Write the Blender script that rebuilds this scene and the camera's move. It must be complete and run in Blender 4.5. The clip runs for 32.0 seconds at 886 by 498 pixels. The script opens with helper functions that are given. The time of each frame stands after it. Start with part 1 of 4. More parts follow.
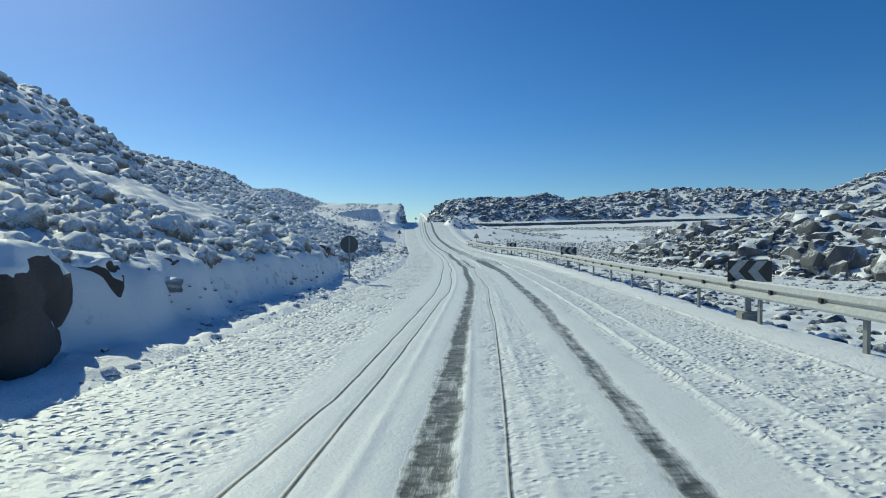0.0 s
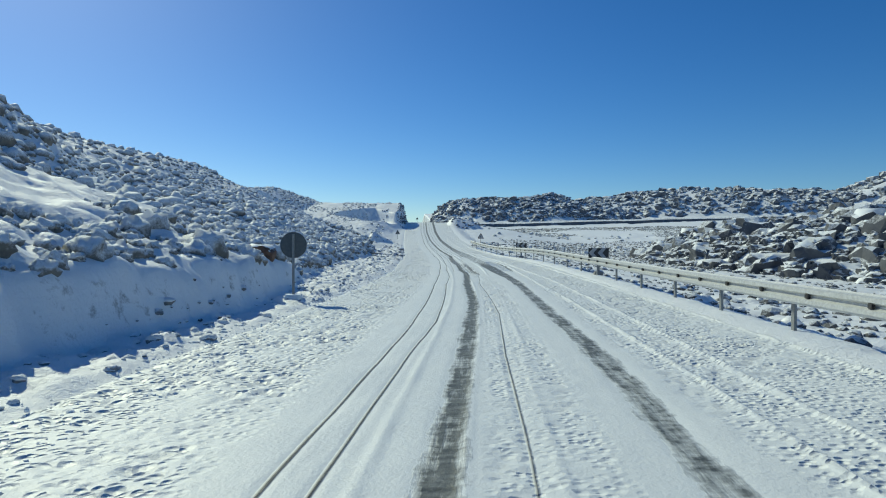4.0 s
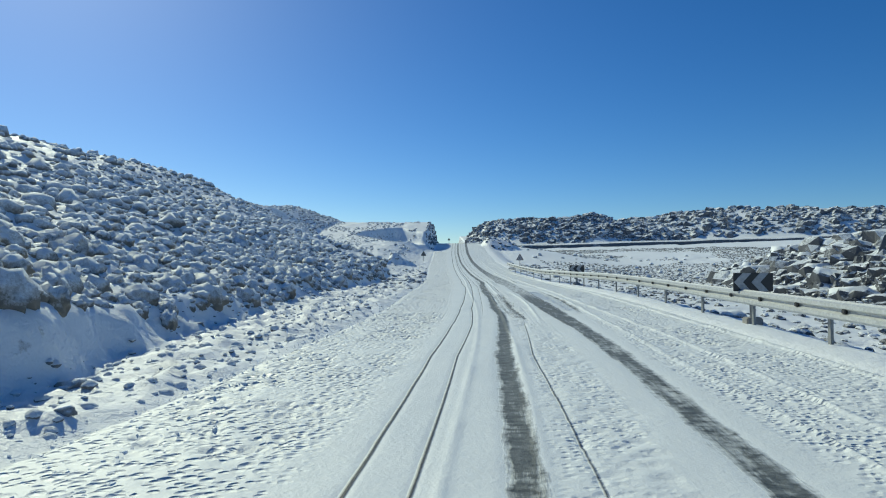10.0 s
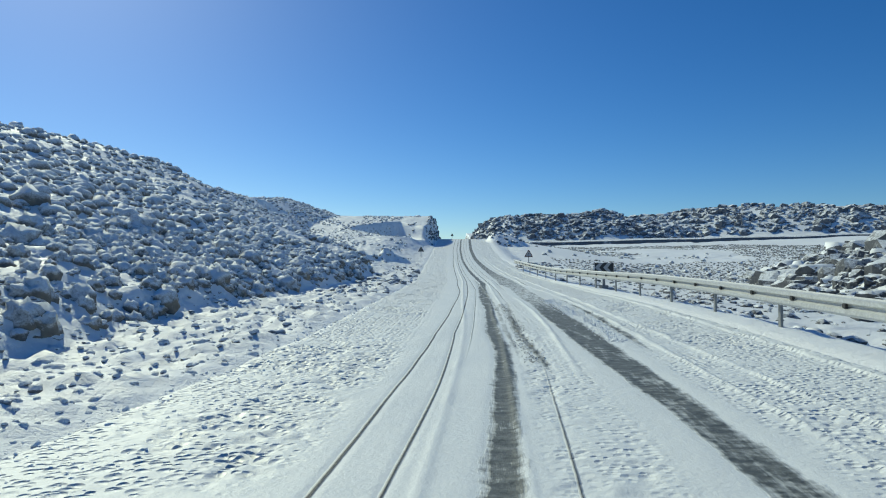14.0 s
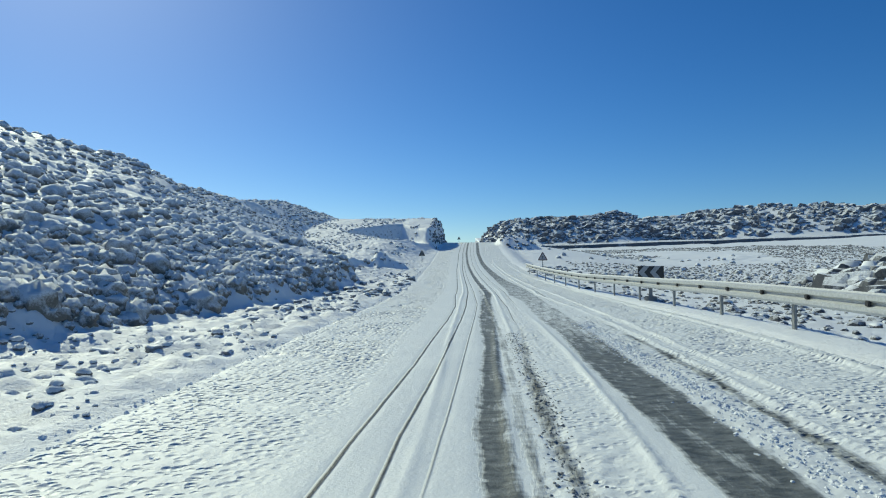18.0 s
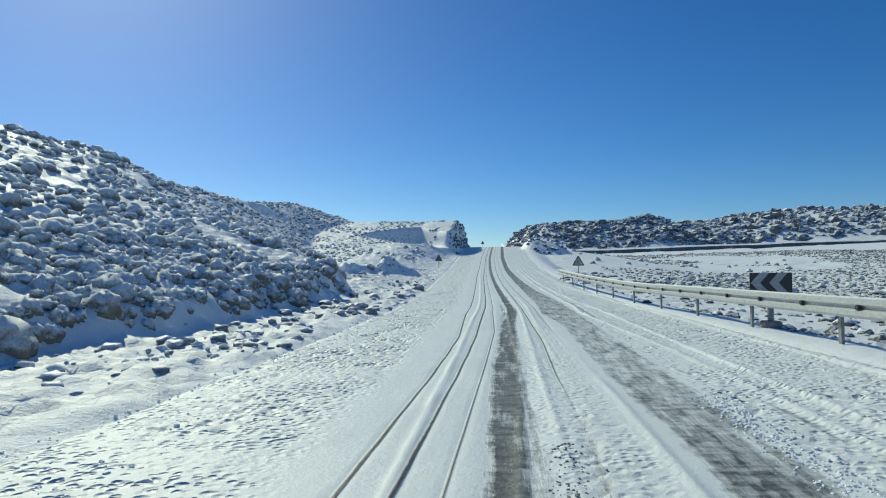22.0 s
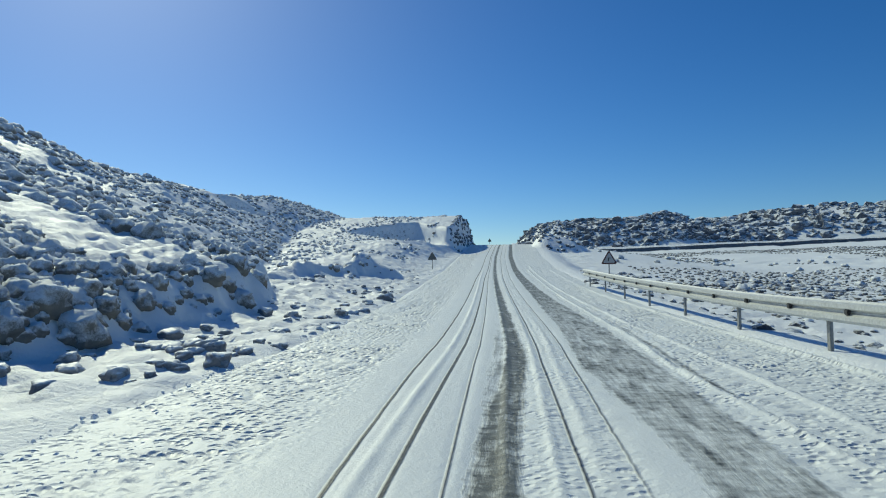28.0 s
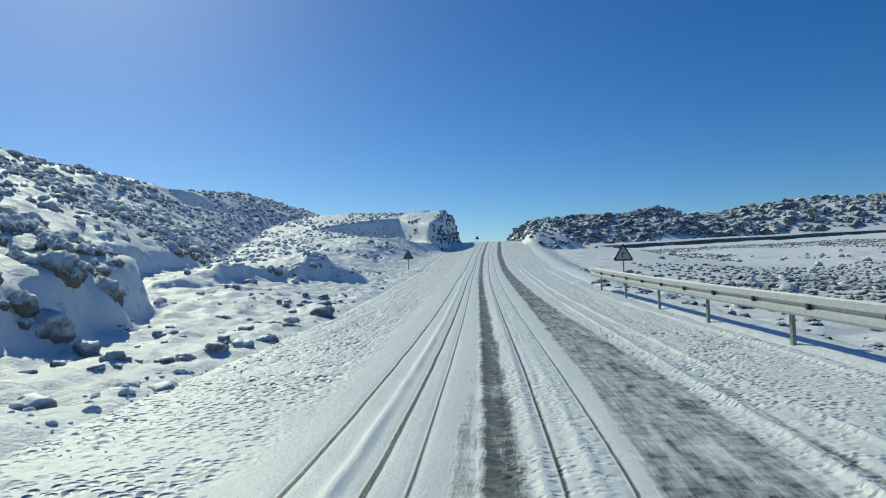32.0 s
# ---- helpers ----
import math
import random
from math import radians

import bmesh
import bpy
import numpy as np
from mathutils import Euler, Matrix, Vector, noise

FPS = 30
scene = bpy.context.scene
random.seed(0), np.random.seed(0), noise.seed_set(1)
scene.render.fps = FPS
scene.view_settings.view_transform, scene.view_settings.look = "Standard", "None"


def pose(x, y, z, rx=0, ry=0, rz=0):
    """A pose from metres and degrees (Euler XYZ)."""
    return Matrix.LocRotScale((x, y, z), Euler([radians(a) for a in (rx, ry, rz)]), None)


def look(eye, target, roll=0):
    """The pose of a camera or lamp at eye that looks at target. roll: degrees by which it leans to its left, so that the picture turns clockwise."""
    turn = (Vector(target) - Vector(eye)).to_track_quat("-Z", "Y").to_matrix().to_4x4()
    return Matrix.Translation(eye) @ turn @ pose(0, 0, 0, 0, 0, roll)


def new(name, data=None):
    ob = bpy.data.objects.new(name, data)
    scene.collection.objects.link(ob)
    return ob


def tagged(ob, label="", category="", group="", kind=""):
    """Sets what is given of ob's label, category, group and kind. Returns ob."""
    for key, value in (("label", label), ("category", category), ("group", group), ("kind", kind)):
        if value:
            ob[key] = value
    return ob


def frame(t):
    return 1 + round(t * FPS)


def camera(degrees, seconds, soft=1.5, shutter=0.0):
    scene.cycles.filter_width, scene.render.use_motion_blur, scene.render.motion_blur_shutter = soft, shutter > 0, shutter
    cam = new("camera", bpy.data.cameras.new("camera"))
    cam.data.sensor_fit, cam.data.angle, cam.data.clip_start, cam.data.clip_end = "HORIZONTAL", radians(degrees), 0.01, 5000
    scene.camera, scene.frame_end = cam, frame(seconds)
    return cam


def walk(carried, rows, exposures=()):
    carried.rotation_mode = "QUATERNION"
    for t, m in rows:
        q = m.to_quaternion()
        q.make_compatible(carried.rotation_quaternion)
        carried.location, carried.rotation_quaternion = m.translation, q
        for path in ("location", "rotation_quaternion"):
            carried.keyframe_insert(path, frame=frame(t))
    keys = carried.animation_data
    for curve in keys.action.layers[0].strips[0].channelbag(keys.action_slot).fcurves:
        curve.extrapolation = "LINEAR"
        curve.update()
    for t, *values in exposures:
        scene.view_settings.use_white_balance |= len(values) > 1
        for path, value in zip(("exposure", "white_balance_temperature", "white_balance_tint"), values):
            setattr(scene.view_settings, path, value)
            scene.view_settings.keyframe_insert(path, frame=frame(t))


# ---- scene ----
cam = camera(72.0, 32.0, 1.1)
PATH = [
    (0, (-5.046, 0.001, 1.853), (-4.949, 1.998, 1.821), 0.22),
    (0.5, (-4.903, 0.969, 1.838), (-4.823, 2.967, 1.808), 0.25),
    (1, (-4.769, 1.944, 1.823), (-4.699, 3.942, 1.796), 0.20),
    (1.5, (-4.649, 2.933, 1.809), (-4.582, 4.932, 1.783), 0.34),
    (2, (-4.541, 3.952, 1.794), (-4.485, 5.951, 1.763), 0.39),
    (2.5, (-4.443, 5.014, 1.780), (-4.389, 7.013, 1.747), 0.26),
    (3, (-4.348, 6.138, 1.768), (-4.287, 8.137, 1.740), 0.41),
    (3.5, (-4.250, 7.332, 1.758), (-4.177, 9.331, 1.730), 0.26),
    (5.5, (-3.834, 12.361, 1.733), (-3.742, 14.359, 1.725), -0.06),
    (6, (-3.738, 13.544, 1.723), (-3.668, 15.542, 1.745), 0.06),
    (6.5, (-3.658, 14.612, 1.705), (-3.605, 16.611, 1.738), -0.39),
    (7, (-3.577, 15.675, 1.688), (-3.542, 17.674, 1.734), -0.52),
    (7.5, (-3.505, 16.733, 1.675), (-3.494, 18.732, 1.724), -0.62),
    (8, (-3.420, 17.890, 1.666), (-3.443, 19.889, 1.724), -0.33),
    (8.5, (-3.325, 19.109, 1.660), (-3.381, 21.107, 1.717), -0.14),
    (9, (-3.235, 20.256, 1.655), (-3.296, 22.254, 1.714), 0.01),
    (9.5, (-3.127, 21.459, 1.652), (-3.171, 23.458, 1.705), -0.05),
    (10, (-3.012, 22.654, 1.646), (-3.048, 24.654, 1.694), -0.11),
    (10.5, (-2.897, 23.811, 1.637), (-2.933, 25.810, 1.685), -0.15),
    (11, (-2.780, 24.940, 1.623), (-2.829, 26.939, 1.667), -0.10),
    (11.5, (-2.663, 26.067, 1.607), (-2.729, 28.066, 1.648), 0.03),
    (12, (-2.545, 27.244, 1.595), (-2.614, 29.242, 1.628), 0.10),
    (12.5, (-2.439, 28.507, 1.595), (-2.502, 30.505, 1.628), 0.23),
    (13, (-2.343, 29.783, 1.598), (-2.404, 31.782, 1.632), 0.18),
    (13.5, (-2.256, 31.025, 1.600), (-2.313, 33.024, 1.637), 0.20),
    (15.5, (-1.963, 35.725, 1.593), (-2.036, 37.723, 1.634), 0.12),
    (16, (-1.886, 36.829, 1.590), (-1.965, 38.827, 1.633), 0.08),
    (16.5, (-1.809, 37.875, 1.587), (-1.892, 39.872, 1.634), 0.05),
    (17, (-1.728, 38.883, 1.584), (-1.818, 40.880, 1.636), -0.12),
    (17.5, (-1.652, 39.840, 1.581), (-1.742, 41.837, 1.637), -0.27),
    (18, (-1.587, 40.778, 1.576), (-1.678, 42.775, 1.632), -0.40),
    (18.5, (-1.518, 41.775, 1.572), (-1.616, 43.772, 1.629), -0.42),
    (19, (-1.452, 42.810, 1.565), (-1.565, 44.806, 1.623), -0.45),
    (19.5, (-1.406, 43.897, 1.560), (-1.535, 45.892, 1.615), -0.61),
    (20, (-1.352, 45.099, 1.564), (-1.498, 47.093, 1.619), -0.62),
    (20.5, (-1.328, 46.208, 1.571), (-1.482, 48.201, 1.630), -0.49),
    (21, (-1.296, 47.376, 1.582), (-1.462, 49.368, 1.644), -0.57),
    (21.5, (-1.263, 48.511, 1.591), (-1.436, 50.502, 1.663), -0.54),
    (22, (-1.246, 49.485, 1.593), (-1.422, 51.476, 1.670), -0.48),
    (22.5, (-1.213, 50.628, 1.598), (-1.397, 52.618, 1.676), -0.56),
    (23, (-1.183, 51.722, 1.602), (-1.371, 53.711, 1.683), -0.34),
    (23.5, (-1.156, 52.690, 1.606), (-1.349, 54.679, 1.684), -0.31),
    (24, (-1.113, 53.613, 1.612), (-1.303, 55.602, 1.693), -0.09),
    (24.5, (-1.067, 54.458, 1.614), (-1.254, 56.448, 1.689), -0.38),
    (25, (-1.015, 55.409, 1.618), (-1.202, 57.399, 1.690), -0.38),
    (25.5, (-0.978, 56.414, 1.623), (-1.163, 58.405, 1.693), -0.44),
    (27.5, (-0.853, 60.575, 1.638), (-1.066, 62.562, 1.712), -0.54),
    (28, (-0.828, 61.555, 1.644), (-1.038, 63.542, 1.723), -0.78),
    (28.5, (-0.812, 62.458, 1.652), (-1.020, 64.446, 1.730), -0.96),
    (29, (-0.788, 63.509, 1.659), (-1.002, 65.496, 1.734), -1.05),
    (29.5, (-0.778, 64.433, 1.663), (-0.986, 66.421, 1.731), -1.23),
    (30, (-0.763, 65.472, 1.671), (-0.964, 67.461, 1.730), -1.21),
    (30.5, (-0.751, 66.508, 1.684), (-0.950, 68.497, 1.737), -1.34),
    (31, (-0.740, 67.405, 1.699), (-0.931, 69.395, 1.756), -1.29),
    (31.5, (-0.730, 68.434, 1.717), (-0.913, 70.424, 1.784), -1.44),
    (32, (-0.716, 69.480, 1.735), (-0.892, 71.471, 1.812), -1.63),
]
walk(cam, [(t, look(eye, target, roll)) for t, eye, target, roll in PATH],
     exposures=((0, -0.11, 6900, -8), (9, -0.08, 6900, -8), (20, -0.1, 6900, -8), (32, -0.2, 6900, -8)))

# ---------------------------------------------------------------- light
SUN_AZ, SUN_EL = radians(-37), radians(36)      # azimuth from +y towards +x
sun_dir = Vector((math.sin(SUN_AZ) * math.cos(SUN_EL), math.cos(SUN_AZ) * math.cos(SUN_EL), math.sin(SUN_EL)))
world = bpy.data.worlds.new("sky")
scene.world = world
world.use_nodes = True
wn = world.node_tree
sky = wn.nodes.new("ShaderNodeTexSky")
sky.sky_type, sky.sun_disc = "NISHITA", False
sky.sun_elevation, sky.sun_rotation = SUN_EL, SUN_AZ
sky.altitude, sky.air_density, sky.dust_density, sky.ozone_density = 1800, 1.0, 1.5, 7.0
bg = wn.nodes["Background"]
clear = wn.nodes.new("ShaderNodeHueSaturation")
clear.inputs["Saturation"].default_value, clear.inputs["Hue"].default_value = 1.21, 0.5095
wn.links.new(sky.outputs[0], clear.inputs["Color"])
wn.links.new(clear.outputs[0], bg.inputs[0])
bg.inputs[1].default_value = 0.11
sun = new("sun", bpy.data.lights.new("sun", "SUN"))
sun.data.energy, sun.data.angle, sun.data.color = 3.3, radians(0.5), (1.0, 0.97, 0.83)
sun.matrix_world = look((0, 0, 50), tuple(Vector((0, 0, 50)) - sun_dir * 10))


# ---------------------------------------------------------------- materials
def mat(name, rough=0.6, metal=0.0):
    m = bpy.data.materials.new(name)
    m.use_nodes = True
    b = m.node_tree.nodes["Principled BSDF"]
    b.inputs["Roughness"].default_value, b.inputs["Metallic"].default_value = rough, metal
    return m, m.node_tree, b


def node(nt, kind, **values):
    n = nt.nodes.new("ShaderNode" + kind)
    for k, v in values.items():
        if k in n.inputs:
            n.inputs[k].default_value = v
    return n


def ramp(nt, src, stops):
    r = nt.nodes.new("ShaderNodeValToRGB")
    e = r.color_ramp.elements
    while len(e) < len(stops):
        e.new(0.5)
    for el, (p, c) in zip(e, stops):
        el.position, el.color = p, (*c, 1) if len(c) == 3 else c
    nt.links.new(src, r.inputs[0])
    return r.outputs[0]


def math_node(nt, op, a, b=None, clamp=False):
    n = nt.nodes.new("ShaderNodeMath")
    n.operation, n.use_clamp = op, clamp
    for k, v in ((0, a), (1, b)):
        if v is None:
            continue
        if isinstance(v, (int, float)):
            n.inputs[k].default_value = v
        else:
            nt.links.new(v, n.inputs[k])
    return n.outputs[0]


def mix(nt, fac, a, b):
    n = nt.nodes.new("ShaderNodeMix")
    n.data_type = "RGBA"
    for k, v in ((0, fac), (6, a), (7, b)):
        if isinstance(v, (int, float)):
            n.inputs[k].default_value = v
        elif isinstance(v, tuple):
            n.inputs[k].default_value = (*v, 1)
        else:
            nt.links.new(v, n.inputs[k])
    return n.outputs[2]


def noise_tex(nt, scale, detail=4, rough=0.55, vec=None):
    n = node(nt, "TexNoise", Scale=scale, Detail=detail, Roughness=rough)
    if vec is None:
        vec = nt.nodes.new("ShaderNodeTexCoord").outputs["Object"]
    nt.links.new(vec, n.inputs["Vector"])
    return n.outputs["Fac"]


def bump(nt, bsdf, height, strength, distance):
    n = node(nt, "Bump", Strength=strength, Distance=distance)
    nt.links.new(height, n.inputs["Height"])
    nt.links.new(n.outputs[0], bsdf.inputs["Normal"])


SNOW = (0.86, 0.89, 0.905)


def world_pos(nt):
    return nt.nodes.new("ShaderNodeNewGeometry").outputs["Position"]


def make_snow():
    m, nt, b = mat("snow", 0.55)
    p = world_pos(nt)
    n1, n2 = noise_tex(nt, 1.3, 5, 0.6, p), noise_tex(nt, 9, 6, 0.65, p)
    c = ramp(nt, n1, [(0.3, (0.82, 0.86, 0.885)), (0.7, (0.89, 0.905, 0.905))])
    nt.links.new(c, b.inputs["Base Color"])
    bump(nt, b, n2, 0.5, 0.05)
    return m


def snow_over(name, dark, mid, low, high, grain):
    """Rock or brushwood under snow: the snow lies where the surface faces up."""
    m, nt, b = mat(name, 0.75)
    g = nt.nodes.new("ShaderNodeNewGeometry")
    p = g.outputs["Position"]
    sep = nt.nodes.new("ShaderNodeSeparateXYZ")
    nt.links.new(g.outputs["Normal"], sep.inputs[0])
    n1, n2 = noise_tex(nt, grain, 6, 0.7, p), noise_tex(nt, grain * 0.22, 3, 0.5, p)
    f = math_node(nt, "ADD", sep.outputs[2], math_node(nt, "MULTIPLY", math_node(nt, "SUBTRACT", n1, 0.5), 1.25))
    f = math_node(nt, "ADD", f, math_node(nt, "MULTIPLY", math_node(nt, "SUBTRACT", n2, 0.5), 0.5))
    f = ramp(nt, f, [(low, (0, 0, 0)), (high, (1, 1, 1))])
    base = mix(nt, n2, dark, mid)
    nt.links.new(mix(nt, f, base, SNOW), b.inputs["Base Color"])
    n3 = noise_tex(nt, grain * 2.7, 4, 0.7, p)
    bump(nt, b, math_node(nt, "ADD", n1, math_node(nt, "MULTIPLY", n3, 0.6)), 1.0, 0.4 / grain)
    return m


def plain(name, colour, rough=0.5, metal=0.0, wear=0.25, grain=14):
    m, nt, b = mat(name, rough, metal)
    n1 = noise_tex(nt, grain, 6, 0.65)
    d = tuple(c * (1 - wear) for c in colour)
    nt.links.new(mix(nt, ramp(nt, n1, [(0.35, (0, 0, 0)), (0.65, (1, 1, 1))]), d, colour), b.inputs["Base Color"])
    bump(nt, b, n1, 0.15, 0.004)
    return m


M_SNOW = make_snow()
M_ROCK = snow_over("snowy_rock", (0.05, 0.056, 0.066), (0.17, 0.18, 0.195), 0.38, 0.85, 5.0)
M_STONE = snow_over("frosted_field_stone", (0.15, 0.155, 0.165), (0.33, 0.34, 0.35), 0.15, 0.9, 7.0)
M_SHRUB = snow_over("snowy_brushwood", (0.085, 0.083, 0.078), (0.28, 0.265, 0.23), 0.0, 0.68, 22.0)
M_CRAG = snow_over("dark_crag", (0.07, 0.08, 0.1), (0.2, 0.215, 0.245), 0.22, 0.9, 1.1)
M_RUBBLE = snow_over("dark_rubble", (0.045, 0.05, 0.058), (0.15, 0.158, 0.17), 0.48, 0.95, 6.0)
M_STUBBLE = snow_over("grey_stubble", (0.09, 0.088, 0.08), (0.2, 0.195, 0.18), 0.5, 1.1, 6.0)
M_GALV = plain("galvanised_steel", (0.60, 0.615, 0.61), 0.5, 0.2)
M_POST = plain("dull_steel", (0.30, 0.31, 0.31), 0.55, 0.4)
M_BLACK = plain("black_enamel", (0.018, 0.02, 0.024), 0.35)
M_WHITE = plain("white_sheeting", (0.42, 0.43, 0.44), 0.4)
M_BACK = plain("grey_sign_back", (0.11, 0.125, 0.13), 0.55, 0.15)
M_RED = plain("dark_red_enamel", (0.075, 0.022, 0.024), 0.45)
M_DARK = plain("dark_iron", (0.06, 0.06, 0.062), 0.6, 0.3)
M_CONC = plain("concrete", (0.32, 0.31, 0.29), 0.85)


# ---------------------------------------------------------------- the lie of the land
def curve_of(points):
    xs, ys = np.array([p[0] for p in points], float), np.array([p[1] for p in points], float)

    def f(y):
        y = np.asarray(y, float)
        acc = 0
        for o, w in ((-3, 0.15), (-1.5, 0.2), (0, 0.3), (1.5, 0.2), (3, 0.15)):
            acc = acc + w * np.interp(y + o, xs, ys)
        return acc
    return f


road_x = curve_of([(-60, -13.5), (-20, -8.0), (4, -4.75), (17.6, -3.45), (27.5, -2.5), (35, -1.95), (45, -1.5), (60, -1.5), (75, -1.5),
                   (93, -1.9), (111, -2.3), (130, -2.6), (150, -2.5), (175, -2.2), (400, -2)])
road_z = curve_of([(-60, 0.7), (0, 0.15), (12, 0.02), (24, -0.05), (43, -0.14), (54, -0.03), (60, -0.05), (67, 0.08), (74, 0.15), (84, 0.42),
                   (92, 0.75), (111, 1.85), (130, 3.5), (150, 5.6), (160, 6.5), (168, 6.6), (200, 5.0), (300, 0), (600, -20)])
rail_d = curve_of([(-20, 6.3), (52, 6.35), (60, 6.25), (67, 5.95), (74, 5.7), (84, 5.5), (93, 5.2), (96, 5.0)])
# the road is banked in the bend: how much higher the rail side lies
bank_up = curve_of([(-60, 0.0), (28, 0.0), (46, 0.2), (58, 0.22), (66, 0.1), (73, 0.0), (400, 0.0)])
foot_d = curve_of([(-60, -6.0), (28, -5.9), (35, -7.3), (45, -8.3), (58, -8.5), (66, -7.6), (76, -7.8), (82.5, -8.3), (84.5, -10.5), (86.5, -14.0), (93, -16.6), (98, -16.0), (104, -17.5), (112, -20), (125, -24.5), (140, -28), (155, -27), (400, -24)])
bank_h = curve_of([(-60, 1.3), (30, 1.2), (36, 0.6), (58, 0.5), (66, 0.7), (80, 1.25), (86, 1.6), (94, 1.6), (99, 0.7), (104, 0.3), (400, 0.3)])
# the verge and the far terrace: height over the road, and how far out it is reached
verge_h = curve_of([(-60, 0.0), (30, 0.05), (66, 0.15), (74, 0.25), (84, 0.5), (92, 0.9), (100, 1.15), (112, 1.55), (125, 2.1), (134, 2.8), (140, 3.4), (147, 4.4), (155, 5.1), (164, 4.6), (180, 2.5), (400, 1)])
verge_w = curve_of([(-60, 3), (84, 6), (100, 8), (112, 8), (128, 7), (136, 5), (140, 1.6), (146, 1.2), (170, 1.2), (400, 6)])
ridge_z = curve_of([(-60, 12.5), (45, 13.2), (68, 13.6), (84, 14.0), (92, 14.4), (99, 14.2), (107, 13.6), (118, 13.5), (132, 14.0), (160, 15.0), (220, 12), (400, 6)])
ridge_p = curve_of([(-60, 1.0), (50, 1.05), (85, 1.15), (95, 1.0), (104, 1.0), (400, 1.0)])


def banked(d, y):
    return bank_up(y) * np.clip(d / 6.2, 0, 1.1)


def step(a, b, x):
    t = np.clip((x - a) / (b - a), 0, 1)
    return t * t * (3 - 2 * t)


GRID = np.random.RandomState(5).rand(256, 256)


def vnoise(x, y):
    xi, yi = np.floor(x).astype(int), np.floor(y).astype(int)
    fx, fy = x - xi, y - yi
    fx, fy = fx * fx * (3 - 2 * fx), fy * fy * (3 - 2 * fy)
    a, b = GRID[xi % 256, yi % 256], GRID[(xi + 1) % 256, yi % 256]
    c, d = GRID[xi % 256, (yi + 1) % 256], GRID[(xi + 1) % 256, (yi + 1) % 256]
    return (a * (1 - fx) + b * fx) * (1 - fy) + (c * (1 - fx) + d * fx) * fy - 0.5


def fbm(x, y, octaves=4, gain=0.5):
    total, amp = 0, 1.0
    for k in range(octaves):
        total = total + amp * vnoise(x * 2 ** k + 17.3 * k, y * 2 ** k + 5.1 * k)
        amp *= gain
    return total


def ridged(x, y, octaves=4):
    total, amp = 0, 1.0
    for k in range(octaves):
        total = total + amp * (0.5 - np.abs(vnoise(x * 2 ** k + 9.7 * k, y * 2 ** k + 3.3 * k)) * 2)
        amp *= 0.5
    return total


def hump(x, y, cx, cy, rx, ry, h, turn=0.0, power=1.0):
    c, s = math.cos(turn), math.sin(turn)
    u, v = ((x - cx) * c + (y - cy) * s) / rx, (-(x - cx) * s + (y - cy) * c) / ry
    return h * np.clip(1 - (u * u + v * v), 0, None) ** power


def cushions(x, y, cell, seed):
    """Rounded tufts on a jittered grid: height in metres."""
    xi, yi, best = np.floor(x / cell).astype(int), np.floor(y / cell).astype(int), np.zeros_like(x)
    for i in (-1, 0, 1):
        for j in (-1, 0, 1):
            a, b = xi + i, yi + j
            g1, g2, g3 = GRID[(a * 7 + seed) % 256, (b * 13) % 256], GRID[(a * 5) % 256, (b * 11 + seed) % 256], GRID[(a + 91) % 256, (b * 3 + seed) % 256]
            dx, dy, r = x - (a + 0.1 + 0.8 * g1) * cell, y - (b + 0.1 + 0.8 * g2) * cell, cell * (0.25 + 0.42 * g3)
            best = np.maximum(best, r * np.sqrt(np.clip(1 - (dx * dx + dy * dy) / (r * r), 0, None)))
    return best


